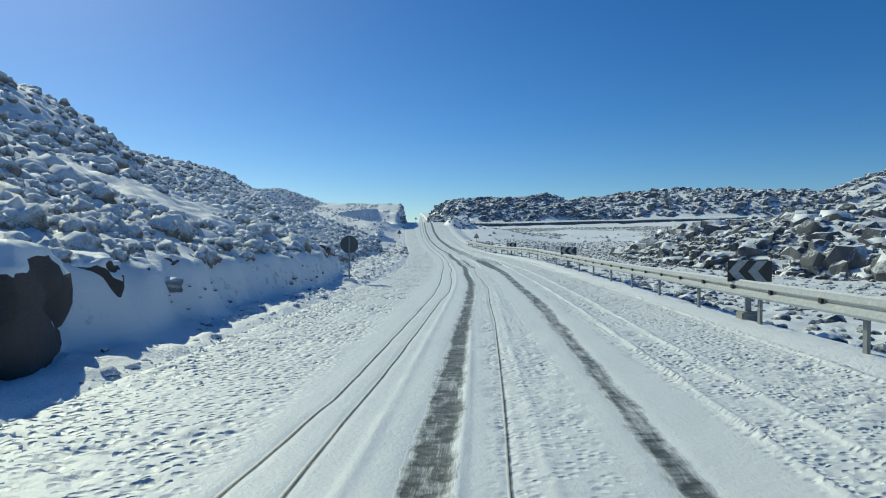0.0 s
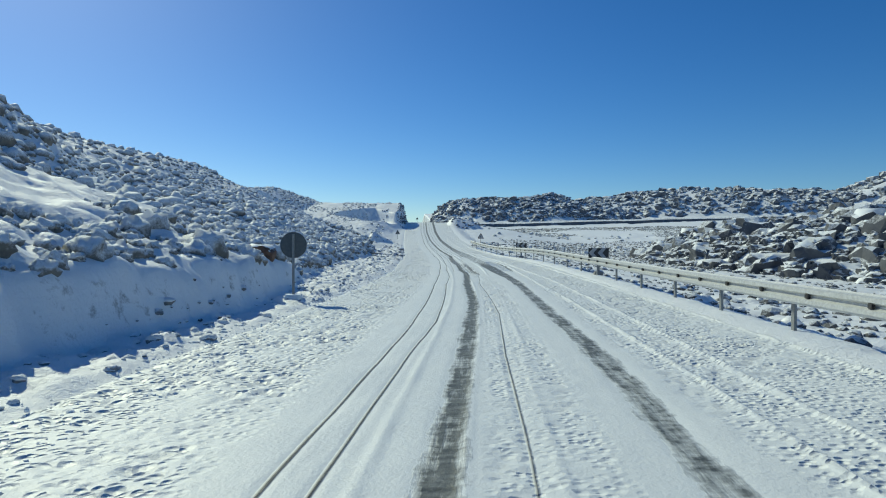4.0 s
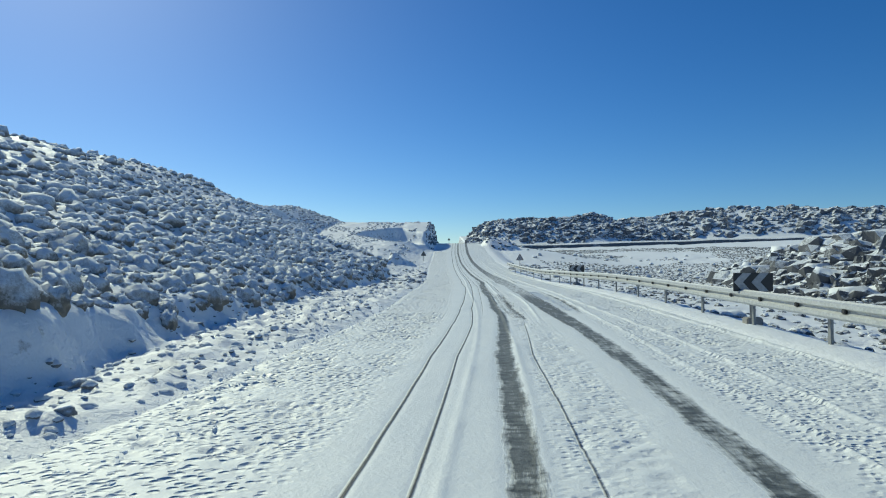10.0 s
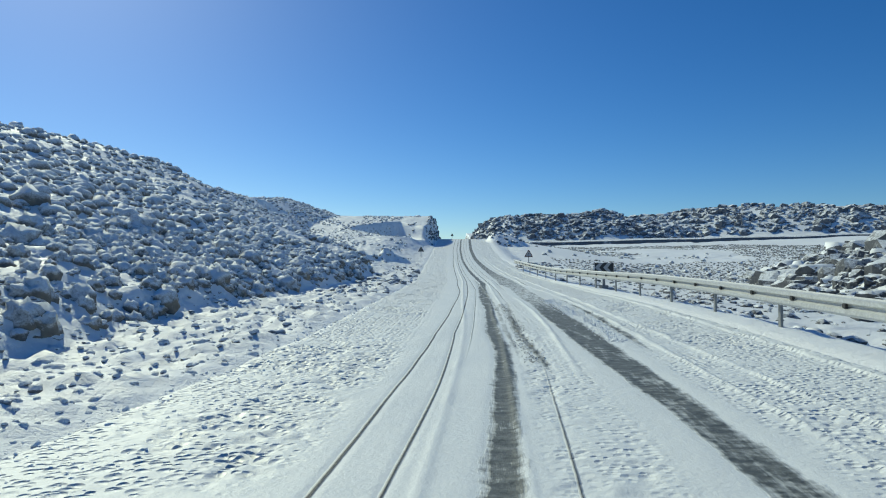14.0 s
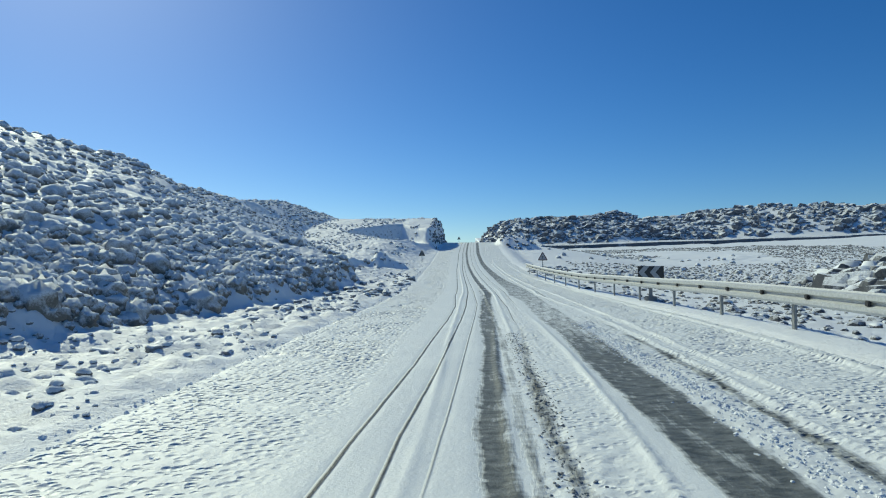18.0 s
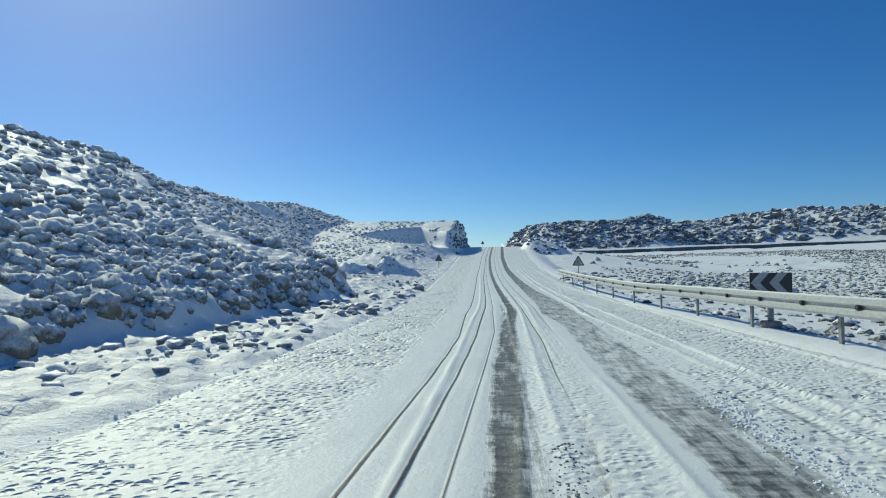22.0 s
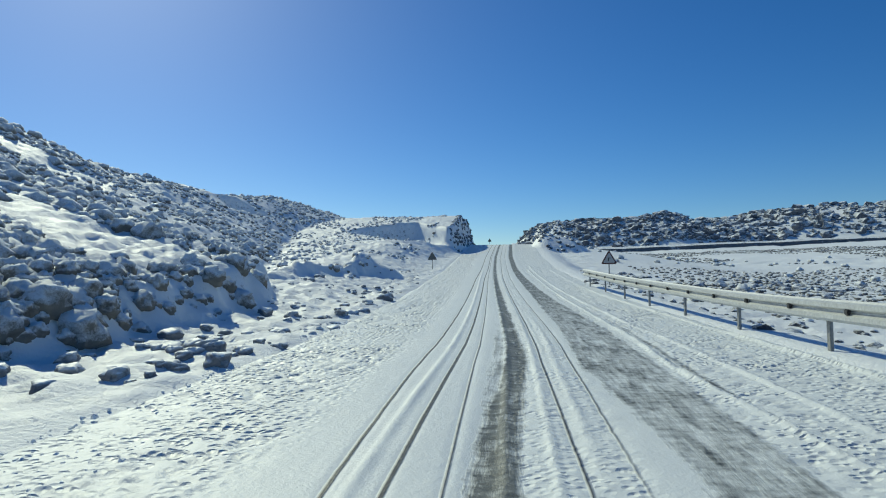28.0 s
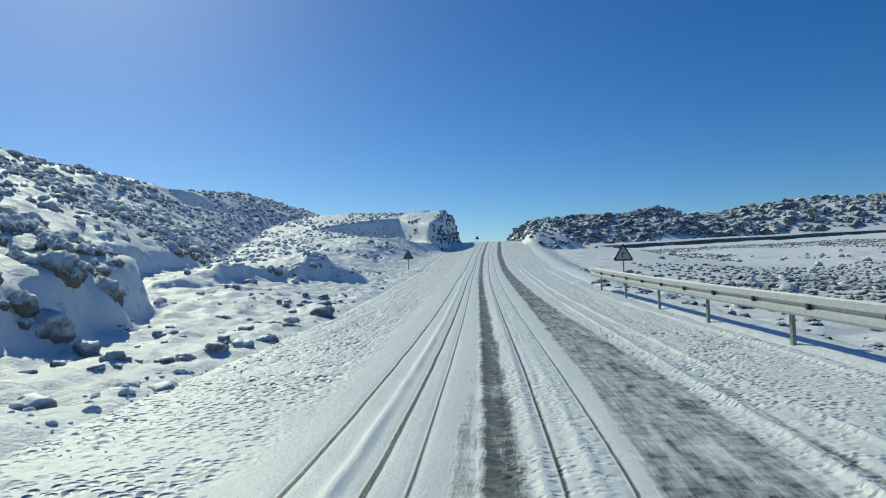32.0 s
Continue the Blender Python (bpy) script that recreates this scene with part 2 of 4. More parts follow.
def land(x, y, fine=True):
    """Height of the ground, without the road's own snow."""
    x, y = np.asarray(x, float), np.asarray(y, float)
    d, zr = x - road_x(y), road_z(y)
    # hillside on the sunny side
    u = foot_d(y) - d
    u = u + 0.5 * fbm(x * 0.35, y * 0.35, 2) + (0.45 * fbm(x * 1.3, y * 1.3, 3) if fine else 0)
    reach = foot_d(y) + 40 + road_x(y)
    part_up = np.clip((u - 0.5) / reach, 0, 1)
    out = -5.0 - d + (0.5 * fbm(x * 0.5, y * 0.5, 2) if fine else 0) * step(70, 90, y)
    verge = verge_h(y) * step(0, 1, out / verge_w(y))
    rise = ridge_z(y) - zr - bank_h(y) - verge_h(y)
    left = verge + bank_h(y) * step(0, 1.2 - 0.55 * step(40, 32, y) - 0.4 * step(78, 84, y), u) + rise * (part_up ** ridge_p(y)) * (1 - 0.12 * step(0.75, 1.0, part_up))
    left = left - 0.05 * np.clip(u - reach, 0, 200)
    left = left + 0.7 * fbm(x * 0.09, y * 0.09, 3) * step(2, 10, u) + 0.16 * fbm(x * 0.5, y * 0.5, 3) * step(84, 100, y) * step(3, 7, out)
    left = left + hump(x, y, -29, 36, 9, 11, 2.8, 0, 1.0) + hump(x, y, -41, 100, 7, 5, 0.8)
    left = left + hump(x + 0.8 * vnoise(x, y), y, -10.3, 99, 2.3, 1.7, 0.95, 0.4, 0.9) * (1 + 0.5 * vnoise(x * 0.9 + 4, y * 0.9))
    berm = (x + 12.4) * 0.95 - (y - 93.5) * 0.31
    left = left + 0.6 * np.exp(-((berm + 1.3 * vnoise(x * 0.7, y * 0.7) + 0.5 * vnoise(x * 2, y * 2)) / 0.5) ** 2) * step(6, 4.5, np.abs(y - 93.5)) * (1 + 0.9 * vnoise(y * 0.6, y * 0))
    # hollows with steep back walls in the snow of the terrace: wall from (ax, ay) to (bx, by), floor height, reach
    for ax, ay, bx, by, floor, run in ((-22.6, 138.8, -15.2, 145.2, 5.35, 15), (-39.0, 132.0, -32.5, 138.0, 9.5, 8), (-30.5, 142.0, -24.0, 149.0, 10.0, 8)):
        length = math.hypot(bx - ax, by - ay)
        tx, ty = (bx - ax) / length, (by - ay) / length
        along = ((x - ax) * tx + (y - ay) * ty) / length
        back = -(x - ax) * ty + (y - ay) * tx + 1.1 * (1 - (2 * along - 1) ** 2) * -1.0 + 0.25 * vnoise(x * 0.8, y * 0.8)
        deep = step(-run, -run + 4, back) * (1 - step(-0.35, 0.35, back)) * step(-0.12, 0.06, along) * step(1.12, 0.94, along)
        left = left + deep * np.minimum(0, floor - zr - left)
    # plain on the rail side
    r = np.hypot(x, y - 60)
    plain_z = 0.055 * np.clip(r - 50, 0, 700) - 0.7 + 0.5 * fbm(x * 0.05, y * 0.05, 3)
    near = step(40, 9, d) * step(235, 185, y)
    right = near * (zr + banked(d, y) * step(18, 9, d) - 0.75 * step(6.4, 9.4, d)) + (1 - near) * plain_z
    right = right + hump(x, y, 43, 62, 21, 40, 4.3, 0.0, 0.7) * (1 + 0.5 * ridged(x * 0.11, y * 0.11, 4))
    right = right + hump(x, y, 62, 345, 58, 45, 11.5, -0.2, 0.7) * (1 + 0.5 * ridged(x * 0.035, y * 0.035, 5))
    right = right + hump(x, y, 250, 470, 190, 90, 16, -0.35, 0.7) * (1 + 0.45 * ridged(x * 0.02, y * 0.02, 5))
    right = right + hump(x, y, 420, 330, 160, 150, 21, 0.2, 0.8) * (1 + 0.45 * ridged(x * 0.02, y * 0.02, 5))
    right = right + hump(x, y, 6.4, 151, 5.0, 6, 2.2, 0.3, 1.1)
    wl, wr = step(-4.4, -5.4, d), step(5.4, 6.2, d)
    z = (zr + banked(d, y)) * (1 - wl - wr) + wl * (zr + left) + wr * right
    z = z + hump(x, y, 24, 345, 42, 40, 4.2, 0.0, 1.3) * (1 + 0.4 * ridged(x * 0.05, y * 0.05, 4)) * step(40, 12, x)
    inside = step(-4.9, -4.3, d) * step(5.9, 5.5, d)
    z = z - 0.10 * inside
    if fine:
        rough = np.clip(step(-4.3, -5.6, d) + step(6.0, 8.0, d), 0, 1)
        close = step(130, 70, np.abs(y - 50)) * step(60, 25, np.abs(x))
        z = z + rough * close * (0.16 * fbm(x * 1.1, y * 1.1, 3) + 0.12 * np.clip(fbm(x * 3.1, y * 3.1, 2), 0, 1))
        tufts = step(0.6, 2.2, u) * step(-0.30, -0.12, fbm(x * 0.13, y * 0.13, 3))
        z = z + wl * close * tufts * (0.5 * cushions(x, y, 0.42, 3) + 0.12 * cushions(x, y, 1.15, 8))
        z = z + step(-4.4, -4.9, d) * step(1.2, 0.0, u) * close * 0.16 * np.clip(fbm(x * 2.6 + 9, y * 2.6, 3), -0.15, 0.6)
        z = z + step(-4.6, -5.2, d) * step(1.8, 0.9, u) * step(8, 14, y) * step(110, 90, y) * (0.22 + 0.2 * step(33, 37, y) * step(67, 62, y)) * cushions(x, y, 0.34, 5)
        wide = 1 - close
        z = z + wide * rough * (0.5 * fbm(x * 0.25, y * 0.25, 3))
    return z


def lines(*spans):
    out = []
    for a, b, st in spans:
        out += list(np.arange(a, b, st))
    return np.array(out + [spans[-1][1]])


def sheet(name, xs, ys, height):
    gx, gy = np.meshgrid(xs, ys)
    z = height(gx, gy)
    n, m = gx.shape
    co = np.stack([gx, gy, z], -1).reshape(-1, 3)
    idx = np.arange(n * m).reshape(n, m)
    quads = np.stack([idx[:-1, :-1], idx[:-1, 1:], idx[1:, 1:], idx[1:, :-1]], -1).reshape(-1, 4)
    return grid_mesh(name, co, quads)


def grid_mesh(name, co, quads):
    me = bpy.data.meshes.new(name)
    me.vertices.add(len(co))
    me.vertices.foreach_set("co", np.ascontiguousarray(co, dtype=np.float32).ravel())
    k = quads.shape[1]
    me.loops.add(quads.size)
    me.loops.foreach_set("vertex_index", quads.astype(np.int32).ravel())
    me.polygons.add(len(quads))
    me.polygons.foreach_set("loop_start", np.arange(0, quads.size, k, dtype=np.int32))
    me.polygons.foreach_set("loop_total", np.full(len(quads), k, dtype=np.int32))
    me.polygons.foreach_set("use_smooth", np.ones(len(quads), dtype=bool))
    me.update(calc_edges=True)
    return me


def ground_material():
    """Snow with brush and stones showing through, thicker on the slopes away from the road."""
    m, nt, b = mat("snowy_ground", 0.6)
    g = nt.nodes.new("ShaderNodeNewGeometry")
    p = g.outputs["Position"]
    sep = nt.nodes.new("ShaderNodeSeparateXYZ")
    nt.links.new(g.outputs["Normal"], sep.inputs[0])
    n1, n2, n3 = noise_tex(nt, 2.6, 7, 0.7, p), noise_tex(nt, 0.12, 4, 0.6, p), noise_tex(nt, 14, 5, 0.65, p)
    steep = math_node(nt, "SUBTRACT", 1.0, sep.outputs[2])
    f = math_node(nt, "ADD", math_node(nt, "MULTIPLY", math_node(nt, "POWER", steep, 2.0), 0.32), math_node(nt, "MULTIPLY", math_node(nt, "SUBTRACT", n1, 0.5), 0.9))
    f = math_node(nt, "ADD", f, math_node(nt, "MULTIPLY", math_node(nt, "SUBTRACT", n2, 0.5), 0.35))
    f = ramp(nt, f, [(0.21, (0, 0, 0)), (0.36, (1, 1, 1))])
    dirt = mix(nt, n1, (0.12, 0.12, 0.115), (0.30, 0.30, 0.28))
    white = mix(nt, n2, (0.84, 0.87, 0.89), (0.90, 0.91, 0.91))
    nt.links.new(mix(nt, f, white, dirt), b.inputs["Base Color"])
    bump(nt, b, math_node(nt, "ADD", n1, math_node(nt, "MULTIPLY", n3, 0.4)), 0.9, 0.07)
    return m


M_GROUND = ground_material()
xs = lines((-3000, -400, 200), (-400, -120, 20), (-120, -50, 2.0), (-50, -34, 0.5), (-34, -18, 0.25), (-18, -4.5, 0.15), (-4.5, 3.5, 0.8), (3.5, 10, 0.2), (10, 60, 0.6), (60, 140, 2.5), (140, 420, 7), (420, 800, 40), (800, 3000, 220))
ys = lines((-600, -60, 60), (-60, -6, 3), (-6, 96, 0.155), (96, 138, 0.25), (138, 170, 0.4), (170, 260, 2.5), (260, 560, 6), (560, 900, 40), (900, 4000, 250))
ground = new("ground", sheet("ground", xs, ys, land))
ground.data.materials.append(M_GROUND)
tagged(ground, "snow-covered stony ground rising to rocky hills", "ground", kind="structure")


# ---------------------------------------------------------------- road
# wheel marks: distance along the road, place across it, half width, wear
MARKS = {
    "worn_left": [(-12, -0.3, 0.22, 0.85), (4.4, -0.21, 0.22, 0.85), (11, -0.14, 0.18, 0.9), (18, 0.0, 0.18, 0.85), (26, 0.04, 0.17, 0.9), (34, -0.15, 0.18, 1), (43, 0.0, 0.17, 1),
                  (46.4, -0.16, 0.18, 1), (51.6, 0.0, 0.18, 0.95), (58.5, 0.03, 0.27, 0.85), (66, 0.14, 0.24, 0.85), (70, 0.35, 0.22, 0.95), (75, 0.25, 0.20, 0.9), (100, 0.15, 0.17, 0.9), (115, 0.1, 0.17, 0.9)],
    "worn_right": [(-12, 1.65, 0.16, 0.8), (4.5, 1.72, 0.16, 0.8), (11, 1.9, 0.16, 0.75), (17.7, 2.09, 0.22, 0.75), (27, 1.99, 0.20, 0.8), (34, 2.1, 0.23, 0.8), (39, 2.1, 0.26, 0.85), (44, 1.95, 0.37, 0.95),
                   (50, 1.96, 0.41, 0.95), (54, 2.1, 0.41, 0.7), (59, 2.14, 0.53, 0.58), (65, 2.2, 0.48, 0.6), (70, 2.03, 0.67, 0.66), (75, 2.15, 0.63, 0.64), (88, 2.1, 0.39, 0.8), (115, 1.9, 0.28, 0.9)],
    "second_left": [(40, 0.25, 0.03, 0.0), (43, 0.26, 0.08, 0.55), (47, 0.17, 0.12, 0.62), (53, 0.25, 0.12, 0.6), (58.5, 0.26, 0.09, 0.62), (63, 0.02, 0.1, 0.35), (68, 0.02, 0.16, 0.55), (74, 0.0, 0.16, 0.5), (80, 0.0, 0.1, 0.0)],
    "rough": [(40, 0.75, 0.06, 0.0), (42, 0.7, 0.09, 0.8), (46.3, 0.44, 0.12, 0.75), (50, 0.55, 0.12, 0.7), (54, 0.8, 0.08, 0.6), (57, 0.85, 0.03, 0.0), (66, 0.6, 0.03, 0.0), (69, 0.6, 0.06, 0.5), (72, 0.6, 0.03, 0)],
    "outer": [(41, 2.85, 0.06, 0.0), (44, 2.95, 0.12, 0.75), (50, 3.22, 0.12, 0.75), (55, 3.25, 0.08, 0.6), (59, 3.2, 0.05, 0.0), (64, 3.2, 0.05, 0.0), (68, 3.05, 0.09, 0.8), (75, 3.2, 0.08, 0.7), (82, 3.2, 0.05, 0.0)],
    "line_a": [(-12, -1.75, 0.02, 1), (4.3, -1.62, 0.02, 1), (7, -1.44, 0.02, 1), (18, -1.28, 0.02, 1), (21, -1.25, 0.02, 1), (34, -1.54, 0.022, 1), (40, -1.55, 0.022, 1), (46, -1.52, 0.022, 1), (50, -1.37, 0.022, 1),
               (58, -1.18, 0.022, 1), (63, -1.12, 0.022, 1), (69.5, -1.34, 0.024, 1), (75, -1.35, 0.024, 1), (100, -1.2, 0.03, 1), (115, -1.1, 0.03, 1)],
    "line_b": [(-12, -1.3, 0.018, 1), (5.5, -1.16, 0.018, 1), (9, -1.06, 0.018, 1), (18, -0.9, 0.018, 1), (22, -0.76, 0.018, 1), (34, -1.04, 0.018, 1), (40, -0.97, 0.018, 1), (46, -1.08, 0.02, 1), (50, -0.93, 0.02, 1),
               (58, -0.77, 0.022, 1), (63, -0.7, 0.024, 1), (69.5, -0.72, 0.03, 1), (75, -0.72, 0.028, 1), (100, -0.6, 0.03, 1), (115, -0.5, 0.03, 1)],
    "line_c": [(42, -0.7, 0.01, 0.0), (46, -0.66, 0.012, 0.8), (58, -0.37, 0.014, 0.9), (64, -0.25, 0.014, 0.9), (70, -0.38, 0.016, 0.95), (75, -0.43, 0.016, 0.9), (100, -0.35, 0.02, 0.8)],
    "line_d": [(-12, 0.3, 0.014, 1), (4.3, 0.41, 0.014, 1), (13.6, 0.62, 0.012, 0.95), (18, 0.62, 0.013, 1), (23.5, 0.7, 0.012, 0.9), (34, 0.41, 0.014, 1), (39, 0.55, 0.012, 0.9), (43, 0.68, 0.012, 0.0), (55, 0.8, 0.012, 0.0),
               (58, 0.82, 0.014, 0.9), (62, 0.9, 0.014, 0.95), (69.5, 0.78, 0.018, 1), (74, 0.76, 0.018, 1), (100, 0.7, 0.02, 0.9)],
    "line_e": [(62, 1.3, 0.012, 0.0), (66, 1.28, 0.014, 0.8), (70, 1.27, 0.016, 0.95), (73, 1.28, 0.014, 0.9), (95, 1.2, 0.02, 0.6)],
}
# low ridges pushed up beside the wheels: distance along, place across, height
RIDGES = [
    [(-12, -0.1, 0.03), (4.4, 0.02, 0.035), (12, 0.06, 0.03), (20, 0.2, 0.02), (30, 0.15, 0.02), (44, 0.02, 0.025), (50, 0.02, 0.03), (56, 0.2, 0.02), (60, 0.3, 0.02), (70, 0.16, 0.03), (80, 0.08, 0.02)],
    [(-12, 2.6, 0.035), (4, 2.72, 0.04), (17.7, 3.05, 0.04), (34, 3.0, 0.035), (41, 3.12, 0.035), (50, 3.4, 0.03), (60, 3.5, 0.03), (69.8, 2.84, 0.05), (73, 3.0, 0.045), (90, 3.0, 0.04)],
    [(-12, 3.3, 0.035), (4.7, 3.42, 0.038), (18.7, 3.76, 0.04), (36, 3.91, 0.038), (48, 3.75, 0.04), (60, 3.95, 0.04), (71, 3.73, 0.045), (77, 3.55, 0.045), (95, 3.4, 0.04)],
    [(-12, 5.3, 0.045), (7, 5.35, 0.045), (21, 5.62, 0.05), (44, 5.75, 0.05), (52, 5.95, 0.05), (63, 5.8, 0.05), (74, 5.35, 0.05), (90, 4.9, 0.04)],
    [(40, 1.1, 0.0), (44, 1.2, 0.04), (50.6, 1.4, 0.04), (56, 1.45, 0.025), (60, 1.4, 0.0), (64, 1.0, 0.0), (67, 1.0, 0.03), (74, 1.05, 0.03), (80, 1.0, 0.0)],
    [(52, 0.5, 0.0), (56, 0.56, 0.035), (68, 0.65, 0.03), (74, 0.62, 0.02), (85, 0.6, 0.02)],
    [(-12, 0.85, 0.0), (6, 0.72, 0.02), (12, 0.8, 0.015), (20, 0.95, 0.015), (28, 0.9, 0.0)],
    [(-12, -1.0, 0.015), (20, -0.6, 0.02), (45, -0.85, 0.02), (58, -0.95, 0.03), (70, -0.98, 0.035), (90, -0.9, 0.03)],
]


for knots in (*MARKS.values(), *RIDGES):
    knots[:] = [(k[0], k[1] * (1 - float(banked(np.array(k[1]), k[0])) / 1.7), *k[2:]) for k in knots]


def road_material():
    m, nt, b = mat("packed_snow_road", 0.55)
    uv = nt.nodes.new("ShaderNodeUVMap").outputs[0]
    sep = nt.nodes.new("ShaderNodeSeparateXYZ")
    nt.links.new(uv, sep.inputs[0])
    d, v = sep.outputs[0], sep.outputs[1]
    p = world_pos(nt)

    def stretched(sx, sy, detail, rough):
        st = nt.nodes.new("ShaderNodeMapping")
        st.inputs["Scale"].default_value = (sx, sy, 1)
        nt.links.new(uv, st.inputs[0])
        return noise_tex(nt, 1.0, detail, rough, st.outputs[0])

    along, bars, patch = stretched(5.0, 0.35, 6, 0.7), stretched(4.5, 8.0, 4, 0.6), stretched(3.0, 0.9, 5, 0.65)
    streak = stretched(11, 1.3, 5, 0.65)
    n1, n2 = noise_tex(nt, 6, 6, 0.7, p), noise_tex(nt, 0.5, 3, 0.5, p)
    fine = noise_tex(nt, 28, 4, 0.6, p)
    far_along = math_node(nt, "DIVIDE", math_node(nt, "ADD", v, 12.0), 130.0, clamp=True)
    cover = math_node(nt, "ADD", math_node(nt, "MULTIPLY", streak, 1.0), math_node(nt, "ADD", math_node(nt, "MULTIPLY", patch, 1.1), math_node(nt, "MULTIPLY", bars, 0.6)))
    cover = math_node(nt, "SUBTRACT", cover, 0.85)

    def mark(knots, soft, broken):
        at = ramp(nt, far_along, [((y + 12.0) / 130.0, ((dd + 4.0) / 10.0, half, wear)) for y, dd, half, wear in knots])
        part3 = nt.nodes.new("ShaderNodeSeparateColor")
        nt.links.new(at, part3.inputs[0])
        centre = math_node(nt, "SUBTRACT", math_node(nt, "MULTIPLY", part3.outputs[0], 10.0), 4.0)
        half, wear = math_node(nt, "ADD", part3.outputs[1], 0.0 if broken else -0.002), part3.outputs[2]
        off = math_node(nt, "ABSOLUTE", math_node(nt, "SUBTRACT", d, centre))
        ragged = math_node(nt, "ADD", math_node(nt, "MULTIPLY", math_node(nt, "SUBTRACT", along, 0.5), 0.5), math_node(nt, "MULTIPLY", math_node(nt, "SUBTRACT", n1, 0.5), 0.7))
        off = math_node(nt, "ADD", off, math_node(nt, "MULTIPLY", ragged, math_node(nt, "MINIMUM", half, 0.2)))
        inside = math_node(nt, "ADD", math_node(nt, "DIVIDE", math_node(nt, "SUBTRACT", half, off), soft * 2), 0.5, clamp=True)
        if not broken:
            return math_node(nt, "MULTIPLY", inside, wear)
        show = math_node(nt, "SUBTRACT", math_node(nt, "MULTIPLY", math_node(nt, "MULTIPLY", inside, wear), 1.12), cover)
        return math_node(nt, "ADD", math_node(nt, "MULTIPLY", show, 1.9), 0.10, clamp=True)

    worn, thin = None, None
    for name, knots in MARKS.items():
        line = name.startswith("line")
        f = mark(knots, 0.011 if line else 0.09, not line)
        if line:
            thin = f if thin is None else math_node(nt, "MAXIMUM", thin, f)
        else:
            worn = f if worn is None else math_node(nt, "MAXIMUM", worn, f)
    both = math_node(nt, "MAXIMUM", worn, thin)
    snow = mix(nt, n2, (0.74, 0.775, 0.785), (0.82, 0.84, 0.83))
    snow = mix(nt, math_node(nt, "MULTIPLY", ramp(nt, along, [(0.55, (0, 0, 0)), (0.8, (1, 1, 1))]), 0.25), snow, (0.64, 0.67, 0.68))
    slush = mix(nt, ramp(nt, bars, [(0.35, (0, 0, 0)), (0.7, (1, 1, 1))]), (0.055, 0.062, 0.056), (0.22, 0.23, 0.215))
    slush = mix(nt, ramp(nt, thin, [(0.2, (0, 0, 0)), (0.6, (1, 1, 1))]), slush, (0.045, 0.05, 0.052))
    nt.links.new(mix(nt, both, snow, slush), b.inputs["Base Color"])
    b.inputs["Roughness"].default_value = 0.57
    # trodden-looking dents in the crust
    def span_d(a, b2, soft):
        up = math_node(nt, "DIVIDE", math_node(nt, "SUBTRACT", d, a), soft, clamp=True)
        down = math_node(nt, "DIVIDE", math_node(nt, "SUBTRACT", b2, d), soft, clamp=True)
        return math_node(nt, "MULTIPLY", up, down)

    dents = None
    for size, seed, gate in ((0.125, 0.0, 0.25), (0.085, 3.7, 0.35)):
        warp = nt.nodes.new("ShaderNodeMapping")
        warp.inputs["Scale"].default_value = (0.9 / size, 1.1 / size, 1)
        warp.inputs["Location"].default_value = (seed, seed * 2, 0)
        nt.links.new(uv, warp.inputs[0])
        wobble = nt.nodes.new("ShaderNodeMix")
        wobble.data_type = "VECTOR"
        wobble.inputs[0].default_value = 0.12
        nt.links.new(warp.outputs[0], wobble.inputs[4])
        wn2 = node(nt, "TexNoise", Scale=1.6, Detail=2.0)
        nt.links.new(warp.outputs[0], wn2.inputs["Vector"])
        nt.links.new(wn2.outputs["Color"], wobble.inputs[5])
        cell = nt.nodes.new("ShaderNodeTexVoronoi")
        cell.voronoi_dimensions = "2D"
        cell.inputs["Scale"].default_value = 1.0
        nt.links.new(wobble.outputs[1], cell.inputs["Vector"])
        hollow = ramp(nt, cell.outputs["Distance"], [(0.05, (1, 1, 1)), (0.45, (0, 0, 0))])
        some = nt.nodes.new("ShaderNodeSeparateColor")
        nt.links.new(cell.outputs["Color"], some.inputs[0])
        keep = math_node(nt, "MULTIPLY", math_node(nt, "SUBTRACT", some.outputs[0], gate), 2.5, clamp=True)
        one = math_node(nt, "MULTIPLY", hollow, keep)
        dents = one if dents is None else math_node(nt, "MAXIMUM", dents, one)
    where = math_node(nt, "MAXIMUM", span_d(-9.0, -1.75, 0.5), math_node(nt, "MULTIPLY", span_d(2.5, 9.0, 0.3), 0.8))
    where = math_node(nt, "MAXIMUM", where, math_node(nt, "MULTIPLY", span_d(0.2, 1.4, 0.2), 0.45))
    where = math_node(nt, "MULTIPLY", where, ramp(nt, noise_tex(nt, 0.7, 3, 0.6, p), [(0.36, (0.15, 0.15, 0.15)), (0.58, (1, 1, 1))]))
    dents = math_node(nt, "MULTIPLY", dents, where)
    height = math_node(nt, "ADD", math_node(nt, "MULTIPLY", n1, 0.3), math_node(nt, "MULTIPLY", fine, 0.12))
    height = math_node(nt, "SUBTRACT", height, math_node(nt, "MULTIPLY", dents, 1.1))
    height = math_node(nt, "ADD", height, math_node(nt, "MULTIPLY", math_node(nt, "MULTIPLY", bars, both), 0.5))
    bump(nt, b, height, 1.0, 0.045)
    return m


